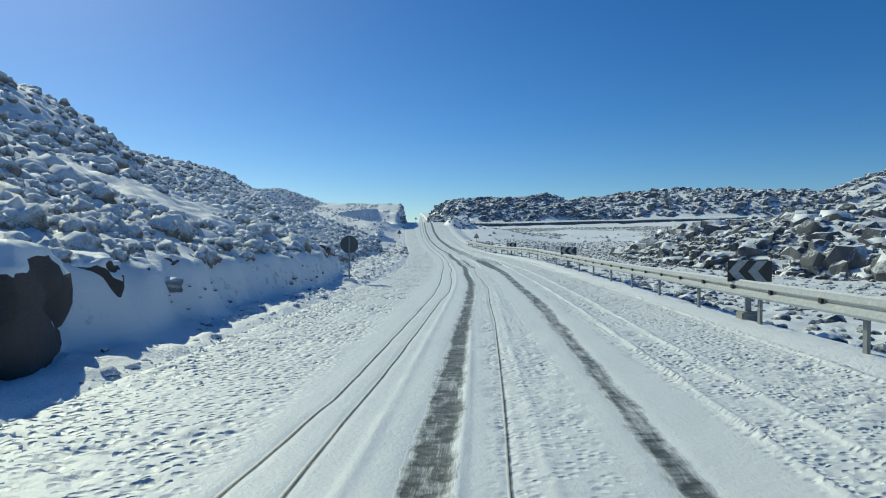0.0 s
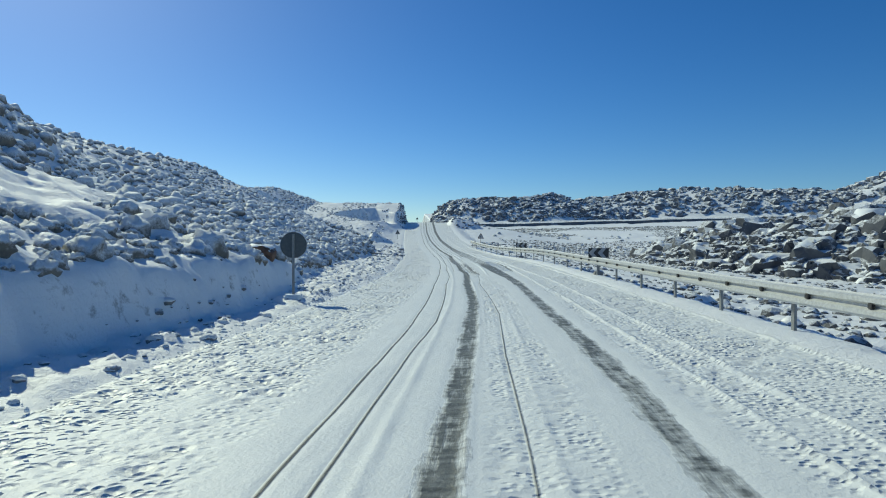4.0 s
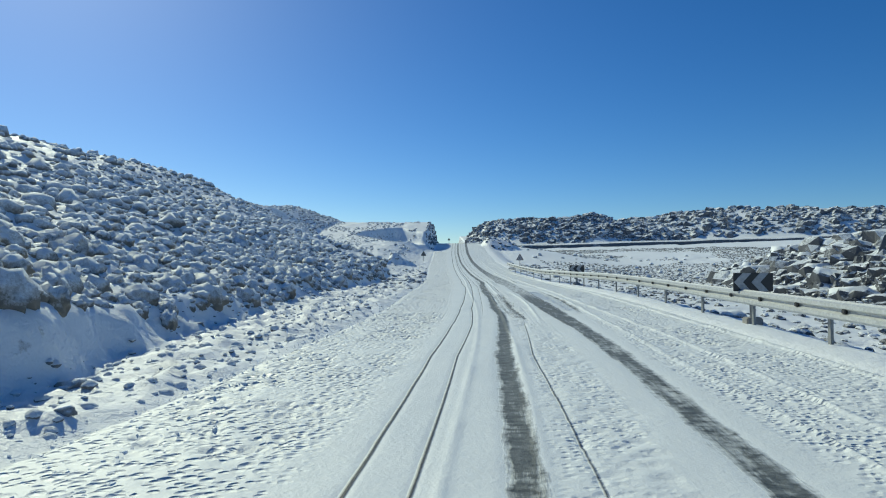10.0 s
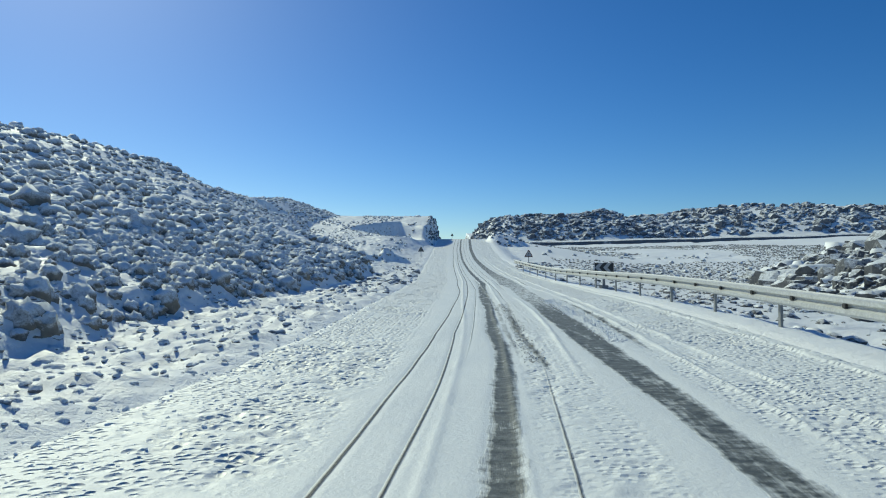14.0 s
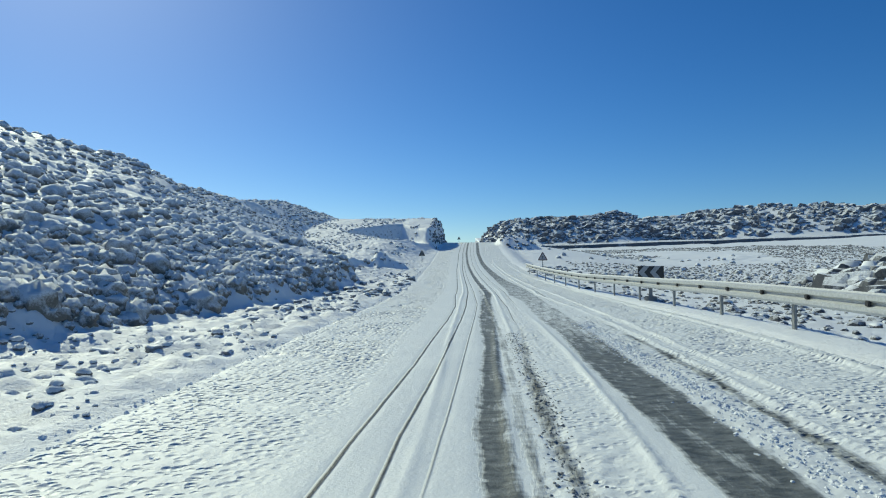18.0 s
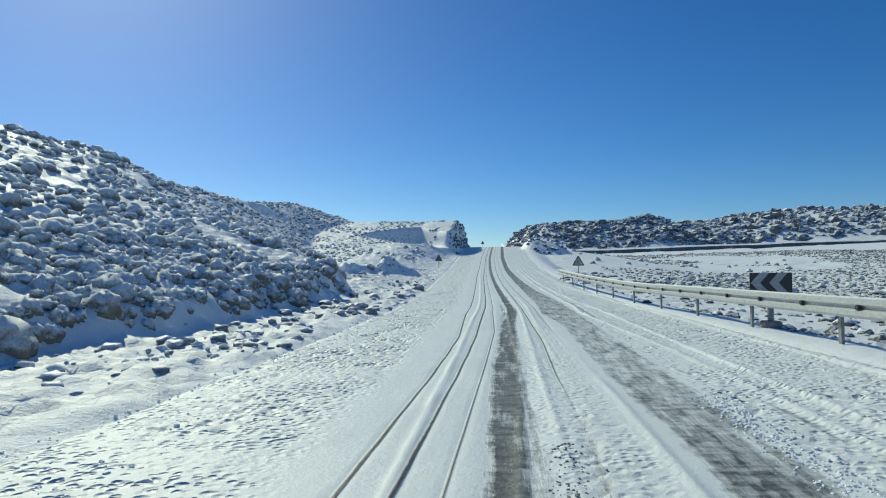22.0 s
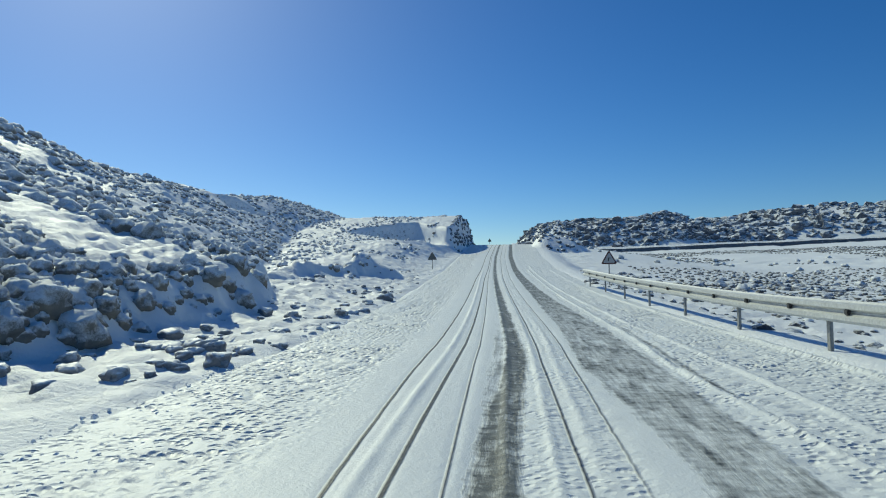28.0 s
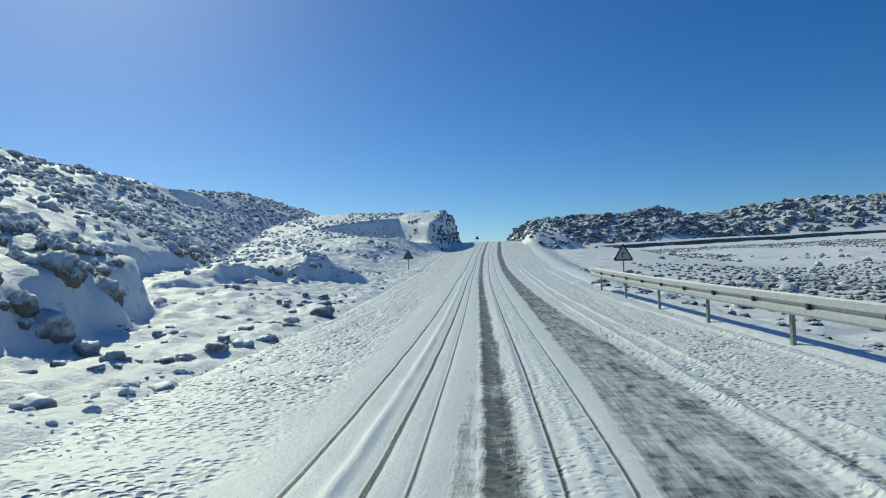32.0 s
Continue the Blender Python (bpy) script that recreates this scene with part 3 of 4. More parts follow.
def road_relief(d, y):
    z = np.zeros_like(d)
    for name, knots in MARKS.items():
        ky, kd, kh, kw = (np.array(c) for c in zip(*knots))
        centre, half, wear = np.interp(y, ky, kd), np.maximum(np.interp(y, ky, kh), 0.035), np.interp(y, ky, kw)
        z = z - (0.014 if name.startswith("line") else 0.022) * wear * np.exp(-((d - centre) / (half * 1.1)) ** 4)
    clear = 1.0
    for knots in RIDGES:
        ky, kd, kh = (np.array(c) for c in zip(*knots))
        centre, h = np.interp(y, ky, kd) + 0.03 * vnoise(y * 0.2, y * 0 + kd[0]), np.interp(y, ky, kh)
        h = np.where((y < ky[0]) | (y > ky[-1] + 20), 0, h) * (0.7 + 0.9 * np.clip(vnoise(y * 1.7, y * 0 + kd[0] * 3) + 0.3, 0, 1))
        z = z + h * np.exp(-((d - centre) / 0.045) ** 2)
        clear = clear * (1 - 0.9 * np.clip(h / 0.03, 0, 1) * np.exp(-((d - centre) / 0.2) ** 4))
    pits = step(-1.75, -2.3, d) + 0.9 * step(2.4, 2.8, d) + step(0.15, 0.35, d) * step(1.5, 1.2, d) * 0.55
    worn_in = 0.3 + 0.7 * step(-0.15, 0.15, fbm(d * 0.7, y * 0.45, 3))
    pits = pits * clear * worn_in
    z = z - 0.7 * pits * np.clip(cushions(d * 0.8, y * 1.15, 0.2, 11) - 0.05, 0, 0.06) - 0.12 * pits * np.clip(cushions(d, y, 0.43, 4) - 0.16, 0, 0.1)
    # crust thrown up between the wide track and its outer strip, and in the rough middle
    crust = step(42, 45, y) * step(58, 53, y) * np.exp(-((d - np.interp(y, [44, 46.5, 51, 56], [2.35, 2.42, 2.66, 2.8])) / 0.17) ** 4)
    crust = crust + step(41, 43, y) * step(57, 54, y) * np.exp(-((d - np.interp(y, [42, 46.3, 50, 54], [0.7, 0.44, 0.55, 0.8])) / 0.12) ** 4)
    z = z + crust * (0.45 * cushions(d, y, 0.11, 7) - 0.01)
    return z + 0.02 * fbm(d * 1.2, y * 0.8, 3) - 0.02


ds = lines((-4.9, -1.7, 0.05), (-1.7, 3.9, 0.045), (3.9, 5.0, 0.06), (5.0, 5.98, 0.045))
ry = lines((-12, 80, 0.065), (80, 172, 0.4))
gd, gy = np.meshgrid(ds, ry)
edge = 0.12 * fbm(gy * 0.6, gy * 0 + 3.0, 3)
gz = road_z(gy) + banked(gd, gy) + road_relief(gd, gy) - 0.12 * step(-4.3, -4.9, gd + edge) - 0.10 * step(5.5, 5.9, gd)
co = np.stack([gd + road_x(gy), gy, gz], -1).reshape(-1, 3)
idx = np.arange(gd.size).reshape(gd.shape)
quads = np.stack([idx[:-1, :-1], idx[:-1, 1:], idx[1:, 1:], idx[1:, :-1]], -1).reshape(-1, 4)
me = grid_mesh("road", co, quads)
layer = me.uv_layers.new(name="UVMap")
layer.data.foreach_set("uv", np.stack([gd.ravel(), gy.ravel()], -1)[quads.ravel()].astype(np.float32).ravel())
me.materials.append(road_material())
road = tagged(new("road", me), "road under packed snow with dark slushy wheel tracks", "road", kind="structure")


# ---------------------------------------------------------------- helpers for things
def part(name, bm, material, parent=None, label="", smooth=False):
    me = bpy.data.meshes.new(name)
    bm.to_mesh(me)
    bm.free()
    me.materials.append(material)
    if smooth:
        me.polygons.foreach_set("use_smooth", np.ones(len(me.polygons), dtype=bool))
    ob = new(name, me)
    if parent:
        ob.parent = parent
    if label:
        ob["label"] = label
    return ob


def box(sx, sy, sz, at=(0, 0, 0), bevel=0.0):
    bm = bmesh.new()
    bmesh.ops.create_cube(bm, size=1, matrix=Matrix.Translation(at) @ Matrix.Diagonal((sx, sy, sz, 1)))
    if bevel:
        bmesh.ops.bevel(bm, geom=bm.edges[:], offset=bevel, segments=2, affect="EDGES")
    return bm


def rod(r, h, at=(0, 0, 0), seg=14, tilt=None):
    bm = bmesh.new()
    m = Matrix.Translation(at) @ (tilt or Matrix.Identity(4))
    bmesh.ops.create_cone(bm, cap_ends=True, segments=seg, radius1=r, radius2=r, depth=h, matrix=m)
    return bm


def empty(name, m, **tags):
    ob = new(name)
    ob.empty_display_size = 0.2
    ob.matrix_world = m
    return tagged(ob, **tags)


def ground_at(x, y):
    return float(land(np.array([x]), np.array([y]))[0])


# ---------------------------------------------------------------- guard rail
def rail_sweep(profile, y0, y1, st, lift, out=0.0, capped=False):
    ys2 = np.append(np.arange(y0, y1, st), y1)
    bm, rings = bmesh.new(), []
    for y in ys2:
        cx = float(road_x(y) + rail_d(y)) + out
        rings.append([bm.verts.new((cx + px, y, float(road_z(y) + bank_up(y)) + lift + pz)) for px, pz in profile])
    n = len(profile)
    for a, b2 in zip(rings, rings[1:]):
        for k in range(n):
            bm.faces.new((a[k], a[(k + 1) % n], b2[(k + 1) % n], b2[k]))
    if capped:
        bm.faces.new(rings[0][::-1]), bm.faces.new(rings[-1])
    bmesh.ops.recalc_face_normals(bm, faces=bm.faces[:])
    return bm


front = [(0.0, -0.155), (-0.03, -0.13), (-0.075, -0.11), (-0.075, -0.05), (0.0, -0.015), (0.0, 0.015), (-0.075, 0.05), (-0.075, 0.11), (-0.03, 0.13), (0.0, 0.155)]
front = [(x * 1.2, z * 1.25) for x, z in front]
W_BEAM = front + [(x + 0.006, z) for x, z in reversed(front)]
rail = empty("guard_rail", Matrix.Identity(4), label="galvanised double-ridge guard rail on steel posts beside the snowy road", category="guard rail")
y = -9.6
while y < 92.5:
    b_end = min(y + 3.62, 93.0)
    part("rail_beam", rail_sweep(W_BEAM, y, b_end - 0.004, 0.6, 0.75), M_GALV, rail)
    y += 3.62
y = -9.6 + 1.81
while y < 93:
    cx, z0 = float(road_x(y) + rail_d(y)), float(road_z(y) + bank_up(y))
    part("bolt", box(0.06, 0.11, 0.09, (cx - 0.06, y, z0 + 0.755), 0.012), M_DARK, rail, "dark bolt head")
    y += 1.81
bm = rail_sweep(W_BEAM, 93.0, 93.35, 0.1, 0.75, 0.0, True)
bmesh.ops.scale(bm, vec=(1, 1, 1.06), space=Matrix.Translation((0, 0, -float(road_z(93.2) + bank_up(93.2)) - 0.75)), verts=bm.verts[:])
part("end_piece", bm, M_GALV, rail, "flared steel end piece", True)
y = -8.7
while y < 93:
    cx, z0 = float(road_x(y) + rail_d(y)), float(road_z(y) + bank_up(y))
    zg = min(ground_at(cx + 0.12, y), z0) - 0.1
    part("post", box(0.06, 0.11, z0 + 0.88 - zg, (cx + 0.17, y, (z0 + 0.88 + zg) / 2), 0.006), M_POST, rail)
    part("spacer", box(0.13, 0.09, 0.26, (cx + 0.075, y, z0 + 0.75), 0.006), M_POST, rail)
    y += 3.62


# ---------------------------------------------------------------- signs
def chevron_board(x, y, z, turn):
    t = empty("chevron_sign", pose(x, y, z, 0, 0, turn), label="black bend marker board with pale left-pointing arrows on a steel post", category="road sign", group="chevron signs")
    g = ground_at(x, y) - z
    part("panel", box(1.03, 0.03, 0.50, (0, 0, 0), 0.008), M_BLACK, t)
    for k in (-0.41, 0.04):
        bm = bmesh.new()
        w, h, yy = 0.23, 0.245, -0.021
        pts = [(k - 0.09, 0), (k + 0.13, h), (k + 0.13 + w, h), (k - 0.09 + w, 0), (k + 0.13 + w, -h), (k + 0.13, -h)]
        fr = [bm.verts.new((a, yy, c)) for a, c in pts]
        bk = [bm.verts.new((a, yy + 0.004, c)) for a, c in pts]
        bm.faces.new(fr), bm.faces.new(bk[::-1])
        for i in range(6):
            j = (i + 1) % 6
            bm.faces.new((fr[i], bk[i], bk[j], fr[j]))
        bmesh.ops.recalc_face_normals(bm, faces=bm.faces[:])
        part("arrow", bm, M_WHITE, t, "pale reflective arrow")
    part("post", box(0.13, 0.08, 0.2 - g + 0.1, (0.0, 0.06, (0.2 + g - 0.1) / 2), 0.01), M_POST, t)
    part("footing", box(0.42, 0.36, 0.22, (0.0, 0.06, g + 0.06), 0.03), M_CONC, t, "snow-dusted concrete footing")
    return t


for x, y, z, turn in ((2.83, 13.85, 1.13, -4), (4.87, 38.7, 1.13, -4), (5.15, 63.5, 1.27, 2)):
    chevron_board(x, y, z, turn)


def round_sign_back(x, y, z):
    t = empty("round_sign", pose(x, y, z, 0, 0, 4), label="round road sign seen from its grey metal back on a post", category="road sign")
    g = ground_at(x, y) - z
    flat = Matrix.Rotation(radians(90), 4, "X")
    part("disc", rod(0.385, 0.02, (0, 0, 0), 48, flat), M_BACK, t)
    part("rim", rod(0.392, 0.012, (0, 0.012, 0), 48, flat), M_POST, t, "bent metal rim")
    part("post", box(0.07, 0.05, 0.33 - g + 0.15, (0, -0.04, (0.33 + g - 0.15) / 2), 0.008), M_POST, t)
    part("footing", box(0.55, 0.5, 0.16, (0, -0.03, g + 0.04), 0.05), M_SNOW, t, "snow-covered concrete footing")
    return t


round_sign_back(-7.95, 26.8, 1.61)


def triangle_sign(x, y, z, size, back):
    t = empty("warning_sign", pose(x, y, z), label="triangular warning sign seen from its dark back" if back else "triangular white warning sign with a dark bend mark and border", category="road sign", group="warning signs")
    g = ground_at(x, y) - z

    def tri(s, yy, th):
        bm = bmesh.new()
        pts = [(-s, -s * 0.58), (s, -s * 0.58), (0, s * 1.155)]
        fr = [bm.verts.new((a, yy, c)) for a, c in pts]
        bk = [bm.verts.new((a, yy + th, c)) for a, c in pts]
        bm.faces.new(fr), bm.faces.new(bk[::-1])
        for i in range(3):
            j = (i + 1) % 3
            bm.faces.new((fr[i], bk[i], bk[j], fr[j]))
        bmesh.ops.bevel(bm, geom=[e for e in bm.edges if abs(e.verts[0].co.y - e.verts[1].co.y) > th * 0.5], offset=s * 0.12, segments=3, affect="EDGES")
        bmesh.ops.recalc_face_normals(bm, faces=bm.faces[:])
        return bm
    part("plate", tri(size / 2, 0, 0.02), M_BACK if back else M_RED, t)
    if not back:
        part("face", tri(size * 0.37, -0.006, 0.005), M_WHITE, t)
        part("bend_mark", box(0.05, 0.004, 0.2, (-0.04, -0.009, -0.02)), M_BLACK, t)
        part("bend_mark", box(0.14, 0.004, 0.05, (0.0, -0.009, 0.08)), M_BLACK, t)
    part("post", rod(0.035, 0.2 - g + 0.2, (0, 0.05, (0.2 + g - 0.2) / 2)), M_POST, t)
    return t


triangle_sign(4.95, 95.0, 2.33, 0.98, False)
triangle_sign(-7.95, 112.4, 3.13, 0.9, True)
triangle_sign(-4.6, 176.0, 8.0, 0.8, True)


# ---------------------------------------------------------------- stones, boulders and brushwood under snow
M_CAP = M_SNOW
RNG = np.random.RandomState(11)


def blob(seed, subdiv, squash, lump, freq, flat=0.0, rugged=0.0, bare=0.5):
    """A lumpy half-buried form of about unit radius, and the snow lying on its upper side."""
    bm = bmesh.new()
    bmesh.ops.create_icosphere(bm, subdivisions=subdiv, radius=1)
    off = Vector((seed * 3.7, seed * 1.9, seed * 7.3))
    bmesh.ops.rotate(bm, matrix=Euler((seed * 1.3, seed * 2.1, seed * 0.7)).to_matrix(), verts=bm.verts[:])
    for v in bm.verts:
        n = v.co.normalized()
        k = 1 + lump * noise.noise(n * freq + off) + lump * 0.5 * noise.noise(n * freq * 2.3 + off)
        if rugged:
            k += rugged * (0.35 - abs(noise.noise(n * freq * 1.7 + off)) - 0.5 * abs(noise.noise(n * freq * 4.1 + off)))
        q = n * k
        if flat:
            q = Vector([math.copysign(min(abs(c), 1 - flat * 0.35 + 0.2 * noise.noise(off + n)), c) for c in q])
        v.co = Vector((q.x, q.y, q.z * squash))
    bm.normal_update()
    bm.verts.index_update()
    co = np.array([v.co[:] for v in bm.verts])
    fa = np.array([[v.index for v in f.verts] for f in bm.faces])
    nz = np.array([f.normal.z for f in bm.faces])
    fz = np.array([f.calc_center_median().z for f in bm.faces])
    vn = np.array([v.normal[:] for v in bm.verts])
    bm.free()
    pick = fa[nz > bare - 0.45]
    ragged = np.array([0.3 * noise.noise(Vector(c) * 3.1 + off) for c in co])
    t = np.clip((vn[:, 2] + ragged - bare) / 0.3, 0, 1)
    cap = co + vn * (0.075 * t * t * (3 - 2 * t) - 0.035)[:, None]
    used = np.unique(pick)
    back = np.zeros(len(cap), int)
    back[used] = np.arange(len(used))
    return co, fa, cap[used], back[pick]


SHRUBS = [blob(k, 2, 1.05, 0.35, 2.4, 0.0, 0.35, 0.3) for k in range(1, 16)]
TUFTS = [blob(k + 80, 3, 1.05, 0.35, 2.6, 0.0, 0.5, 0.35) for k in range(1, 14)]
STONES = [blob(k + 20, 2, 0.85, 0.45, 1.1) for k in range(1, 9)]
PEBBLES = [blob(k + 100, 3, 0.75, 0.55, 1.2, 0.4, 0.4, 0.55) for k in range(1, 10)]
ROCKS = [blob(k + 40, 3, 0.95, 0.5, 1.5, 0.2, 0.9, 0.6) for k in range(1, 7)]
CRAGS = [blob(k + 60, 2, 0.8, 0.5, 1.4, 0.2, 0.7) for k in range(1, 7)]
BITS = [blob(k + 170, 1, 0.8, 0.6, 1.6) for k in range(1, 8)]
CRUMBS = [blob(k + 140, 2, 0.9, 0.6, 1.5, 0.2, 0.6) for k in range(1, 8)]


def shared_mesh(name, co, fa, material, smooth):
    me = bpy.data.meshes.new(name)
    me.from_pydata(co.tolist(), [], fa.tolist())
    me.polygons.foreach_set("use_smooth", np.full(len(me.polygons), smooth))
    me.materials.append(material)
    return me


def make_kind(name, cap_name, variants, material, smooth):
    return [(shared_mesh(name, v[0], v[1], material, smooth), shared_mesh(cap_name, v[2], v[3], M_CAP, True)) for v in variants]


K_SHRUB = make_kind("shrub", "snow_cap", TUFTS, M_SHRUB, True)
K_STONE = make_kind("stone", "snow_cap", PEBBLES, M_STONE, True)
K_ROCK = make_kind("boulder", "snow_cap", ROCKS, M_ROCK, False)


def lay(kind, name, x, y, size, sink, label, category, group, stretch=1.0, k=None, lift=0.0, capped=True):
    body, cap = kind[RNG.randint(len(kind)) if k is None else k]
    ob = new(name, body)
    z = ground_at(x, y) - sink * size + lift
    ob.matrix_world = Matrix.LocRotScale((x, y, z), Euler((RNG.uniform(-.12, .12), RNG.uniform(-.12, .12), RNG.uniform(0, 6.28))), (size * stretch, size, size))
    if capped:
        c = new("snow_cap", cap)
        c.parent = ob
    return tagged(ob, label, category, group)


def mass(name, variants, xs2, ys2, sizes, sink, material, label, category, smooth=True, tall=1.0, capped=1.0, zs=None):
    """Many small forms in one mesh."""
    zs = land(xs2, ys2) if zs is None else zs
    cos, fas, mats, base = [], [], [], 0
    ang = RNG.uniform(0, 6.28, len(xs2))
    for i in range(len(xs2)):
        v = variants[RNG.randint(len(variants))]
        c, sn = math.cos(ang[i]), math.sin(ang[i])
        st = RNG.uniform(0.8, 1.3)
        rot = np.array([[c * st, sn * st, 0], [-sn, c, 0], [0, 0, tall]]) * sizes[i]
        at = np.array([xs2[i], ys2[i], zs[i] - sink * sizes[i]])
        parts = [(v[0], v[1], 0)]
        if RNG.rand() < capped:
            parts.append((v[2], v[3], 1))
        for co2, fa2, mi in parts:
            cos.append(co2 @ rot + at)
            fas.append(fa2 + base)
            mats.append(np.full(len(fa2), mi))
            base += len(co2)
    co2, fa2, mi2 = np.concatenate(cos), np.concatenate(fas), np.concatenate(mats)
    me = grid_mesh(name, co2, fa2)
    me.materials.append(material)
    me.materials.append(M_CAP)
    me.polygons.foreach_set("material_index", mi2.astype(np.int32))
    me.polygons.foreach_set("use_smooth", np.full(len(fa2), smooth) | (mi2 == 1))
    return tagged(new(name, me), label, category, kind="stuff")


def spread(x0, x1, y0, y1, cell, keep):
    gx, gy = np.meshgrid(np.arange(x0, x1, cell), np.arange(y0, y1, cell))
    gx = gx.ravel() + RNG.uniform(-0.48, 0.48, gx.size) * cell
    gy = gy.ravel() + RNG.uniform(-0.48, 0.48, gy.size) * cell
    ok = keep(gx, gy)
    return gx[ok], gy[ok]


def uphill(x, y):
    return foot_d(y) - (x - road_x(y))


def bushy(low, high, thin):
    def keep(x, y):
        u = uphill(x, y)
        cover = fbm(x * 0.13, y * 0.13, 3)
        bare = step(82, 87, y) * step(101, 97, y) * step(4.5, 2.5, u) + 0.3 * step(68, 76, y) * step(88, 82, y) * step(8, 4, u) + step(98, 104, y) * 0.15 + step(40, 30, y) * step(0.85, 0.45, u) * 1.0
        return (u > low) & (u < high) & (cover > thin + bare) & (RNG.rand(len(x)) < 0.93)
    return keep


sx, sy = spread(-34, -6, -4, 104, 0.42, bushy(0.4, 15, -0.22))
size = np.exp(RNG.normal(math.log(0.16), 0.5, len(sx))).clip(0.06, 0.55)
close = np.flatnonzero((uphill(sx, sy) < 5.0) & (sy > 6) & (sy < 92) & (size > 0.18))
close = close[np.argsort(-size[close])][:280]
for i in close:
    lay(K_SHRUB, "shrub", float(sx[i]), float(sy[i]), float(size[i]), 0.25, "low dark cushion shrub under fresh snow on the hillside", "shrub", "snowy hillside shrubs", capped=False)
rest = np.setdiff1d(np.arange(len(sx)), close)
lower = rest[uphill(sx[rest], sy[rest]) < 6]
mass("lower_brush", TUFTS, sx[lower], sy[lower], size[lower], 0.25, M_SHRUB, "low snow-covered cushion shrubs at the foot of the hillside", "shrubs", capped=0.0)
rest = np.setdiff1d(rest, lower)
mass("hillside_brush", SHRUBS, sx[rest], sy[rest], size[rest], 0.25, M_SHRUB, "dense low cushion shrubs under snow on the hillside", "shrubs", capped=0.0)
sx, sy = spread(-18, -7, 48, 84, 0.42, lambda x, y: (uphill(x, y) > 0.45) & (uphill(x, y) < 6.5) & (fbm(x * 0.22 + 7, y * 0.22, 2) > -0.18 + 0.4 * step(72, 80, y)))
mass("foot_brush", TUFTS, sx, sy, np.exp(RNG.normal(math.log(0.19), 0.35, len(sx))).clip(0.1, 0.42), 0.2, M_SHRUB, "dense dark cushion shrubs powdered with snow above the verge", "shrubs", capped=0.0)
sx, sy = spread(-52, -16, -4, 124, 0.85, bushy(15, 42, -0.30))
size = np.exp(RNG.normal(math.log(0.22), 0.42, len(sx))).clip(0.1, 0.6)
mass("upper_brush", SHRUBS, sx, sy, size, 0.15, M_SHRUB, "snow-dusted shrubs on the upper hillside", "shrubs", capped=0.0)
sx, sy = spread(-48, -18, 104, 165, 0.8, lambda x, y: (uphill(x, y) > 0.7) & (fbm(x * 0.13, y * 0.13, 3) > 0.0))
mass("flank_brush", SHRUBS, sx, sy, np.exp(RNG.normal(math.log(0.2), 0.4, len(sx))).clip(0.1, 0.45), 0.2, M_SHRUB, "snow-dusted shrubs on the flank above the terrace", "shrubs", capped=0.0)
sx, sy = spread(-45, -9, 94, 175, 0.8, lambda x, y: (x - road_x(y) < -8.5) & (fbm(x * 0.2, y * 0.2, 3) > 0.02))
mass("terrace_brush", SHRUBS, sx, sy, RNG.uniform(0.08, 0.26, len(sx)), 0.2, M_SHRUB, "scattered snow-covered shrubs on the far terrace", "shrubs", capped=0.3)
sx, sy = spread(-14, -6, -4, 34, 0.5, lambda x, y: (uphill(x, y) > 0.5) & (uphill(x, y) < 1.6) & (RNG.rand(len(x)) < 0.035))
mass("bank_stones", STONES, sx, sy, RNG.uniform(0.04, 0.11, len(sx)), 0.5, M_ROCK, "dark stones showing through the snow bank", "stones", False, capped=0.5)

# stones along the verge under the hill
vx, vy = spread(-12, -5, 4, 108, 0.42, lambda x, y: (x - road_x(y) < -4.75) & (uphill(x, y) < 0.4) & (RNG.rand(len(x)) < 0.12 + 0.10 * step(40, 60, y) + 0.25 * step(-0.6, 0.1, uphill(x, y))) & (fbm(x * 0.3, y * 0.3, 2) > -0.12))
vs = np.exp(RNG.normal(np.log(0.065 + 0.03 * step(46, 60, vy)), 0.5, len(vx))).clip(0.03, 0.28)
big = np.argsort(-vs)[:200]
for i in big:
    lay(K_STONE, "stone", float(vx[i]), float(vy[i]), float(vs[i]), 0.3, "grey field stone half covered by snow on the roadside verge", "stone", "verge stones", RNG.uniform(0.9, 1.4))
rest = np.setdiff1d(np.arange(len(vx)), big)
mass("verge_rubble", STONES, vx[rest], vy[rest], vs[rest], 0.2, M_ROCK, "small snowy stones along the verge", "rubble", False, capped=0.8)
for x, y, sz, k in ((-6.35, 69.6, 0.36, 1), (-6.5, 70.9, 0.30, 2), (-7.1, 70.2, 0.27, 3), (-6.2, 71.8, 0.26, 5), (-7.5, 71.6, 0.24, 6), (-6.9, 72.4, 0.25, 7), (-8.1, 70.6, 0.22, 8), (-6.1, 75.4, 0.30, 3),
                    (-9.4, 59.5, 0.42, 0), (-8.9, 60.6, 0.28, 4), (-6.3, 60.8, 0.24, 5), (-6.7, 45.2, 0.28, 2), (-7.6, 62.5, 0.22, 1), (-7.9, 51.5, 0.34, 3), (-8.6, 52.2, 0.24, 6), (-7.0, 77.5, 0.26, 0)):
    lay(K_STONE, "boulder", x, y, sz * 0.66, 0.15, "large rounded grey stone dusted with snow beside the road", "boulder", "roadside boulders", 1.15, k)
for i in range(95):
    y = RNG.uniform(60, 92) if i < 75 else RNG.uniform(67.5, 73)
    lay(K_STONE, "boulder", float(road_x(y)) - RNG.uniform(4.9, 7.6), y, float(np.exp(RNG.normal(math.log(0.13), 0.4))), 0.0, "rounded grey-blue stone dusted with snow on the verge", "boulder", "roadside boulders", RNG.uniform(0.9, 1.2))
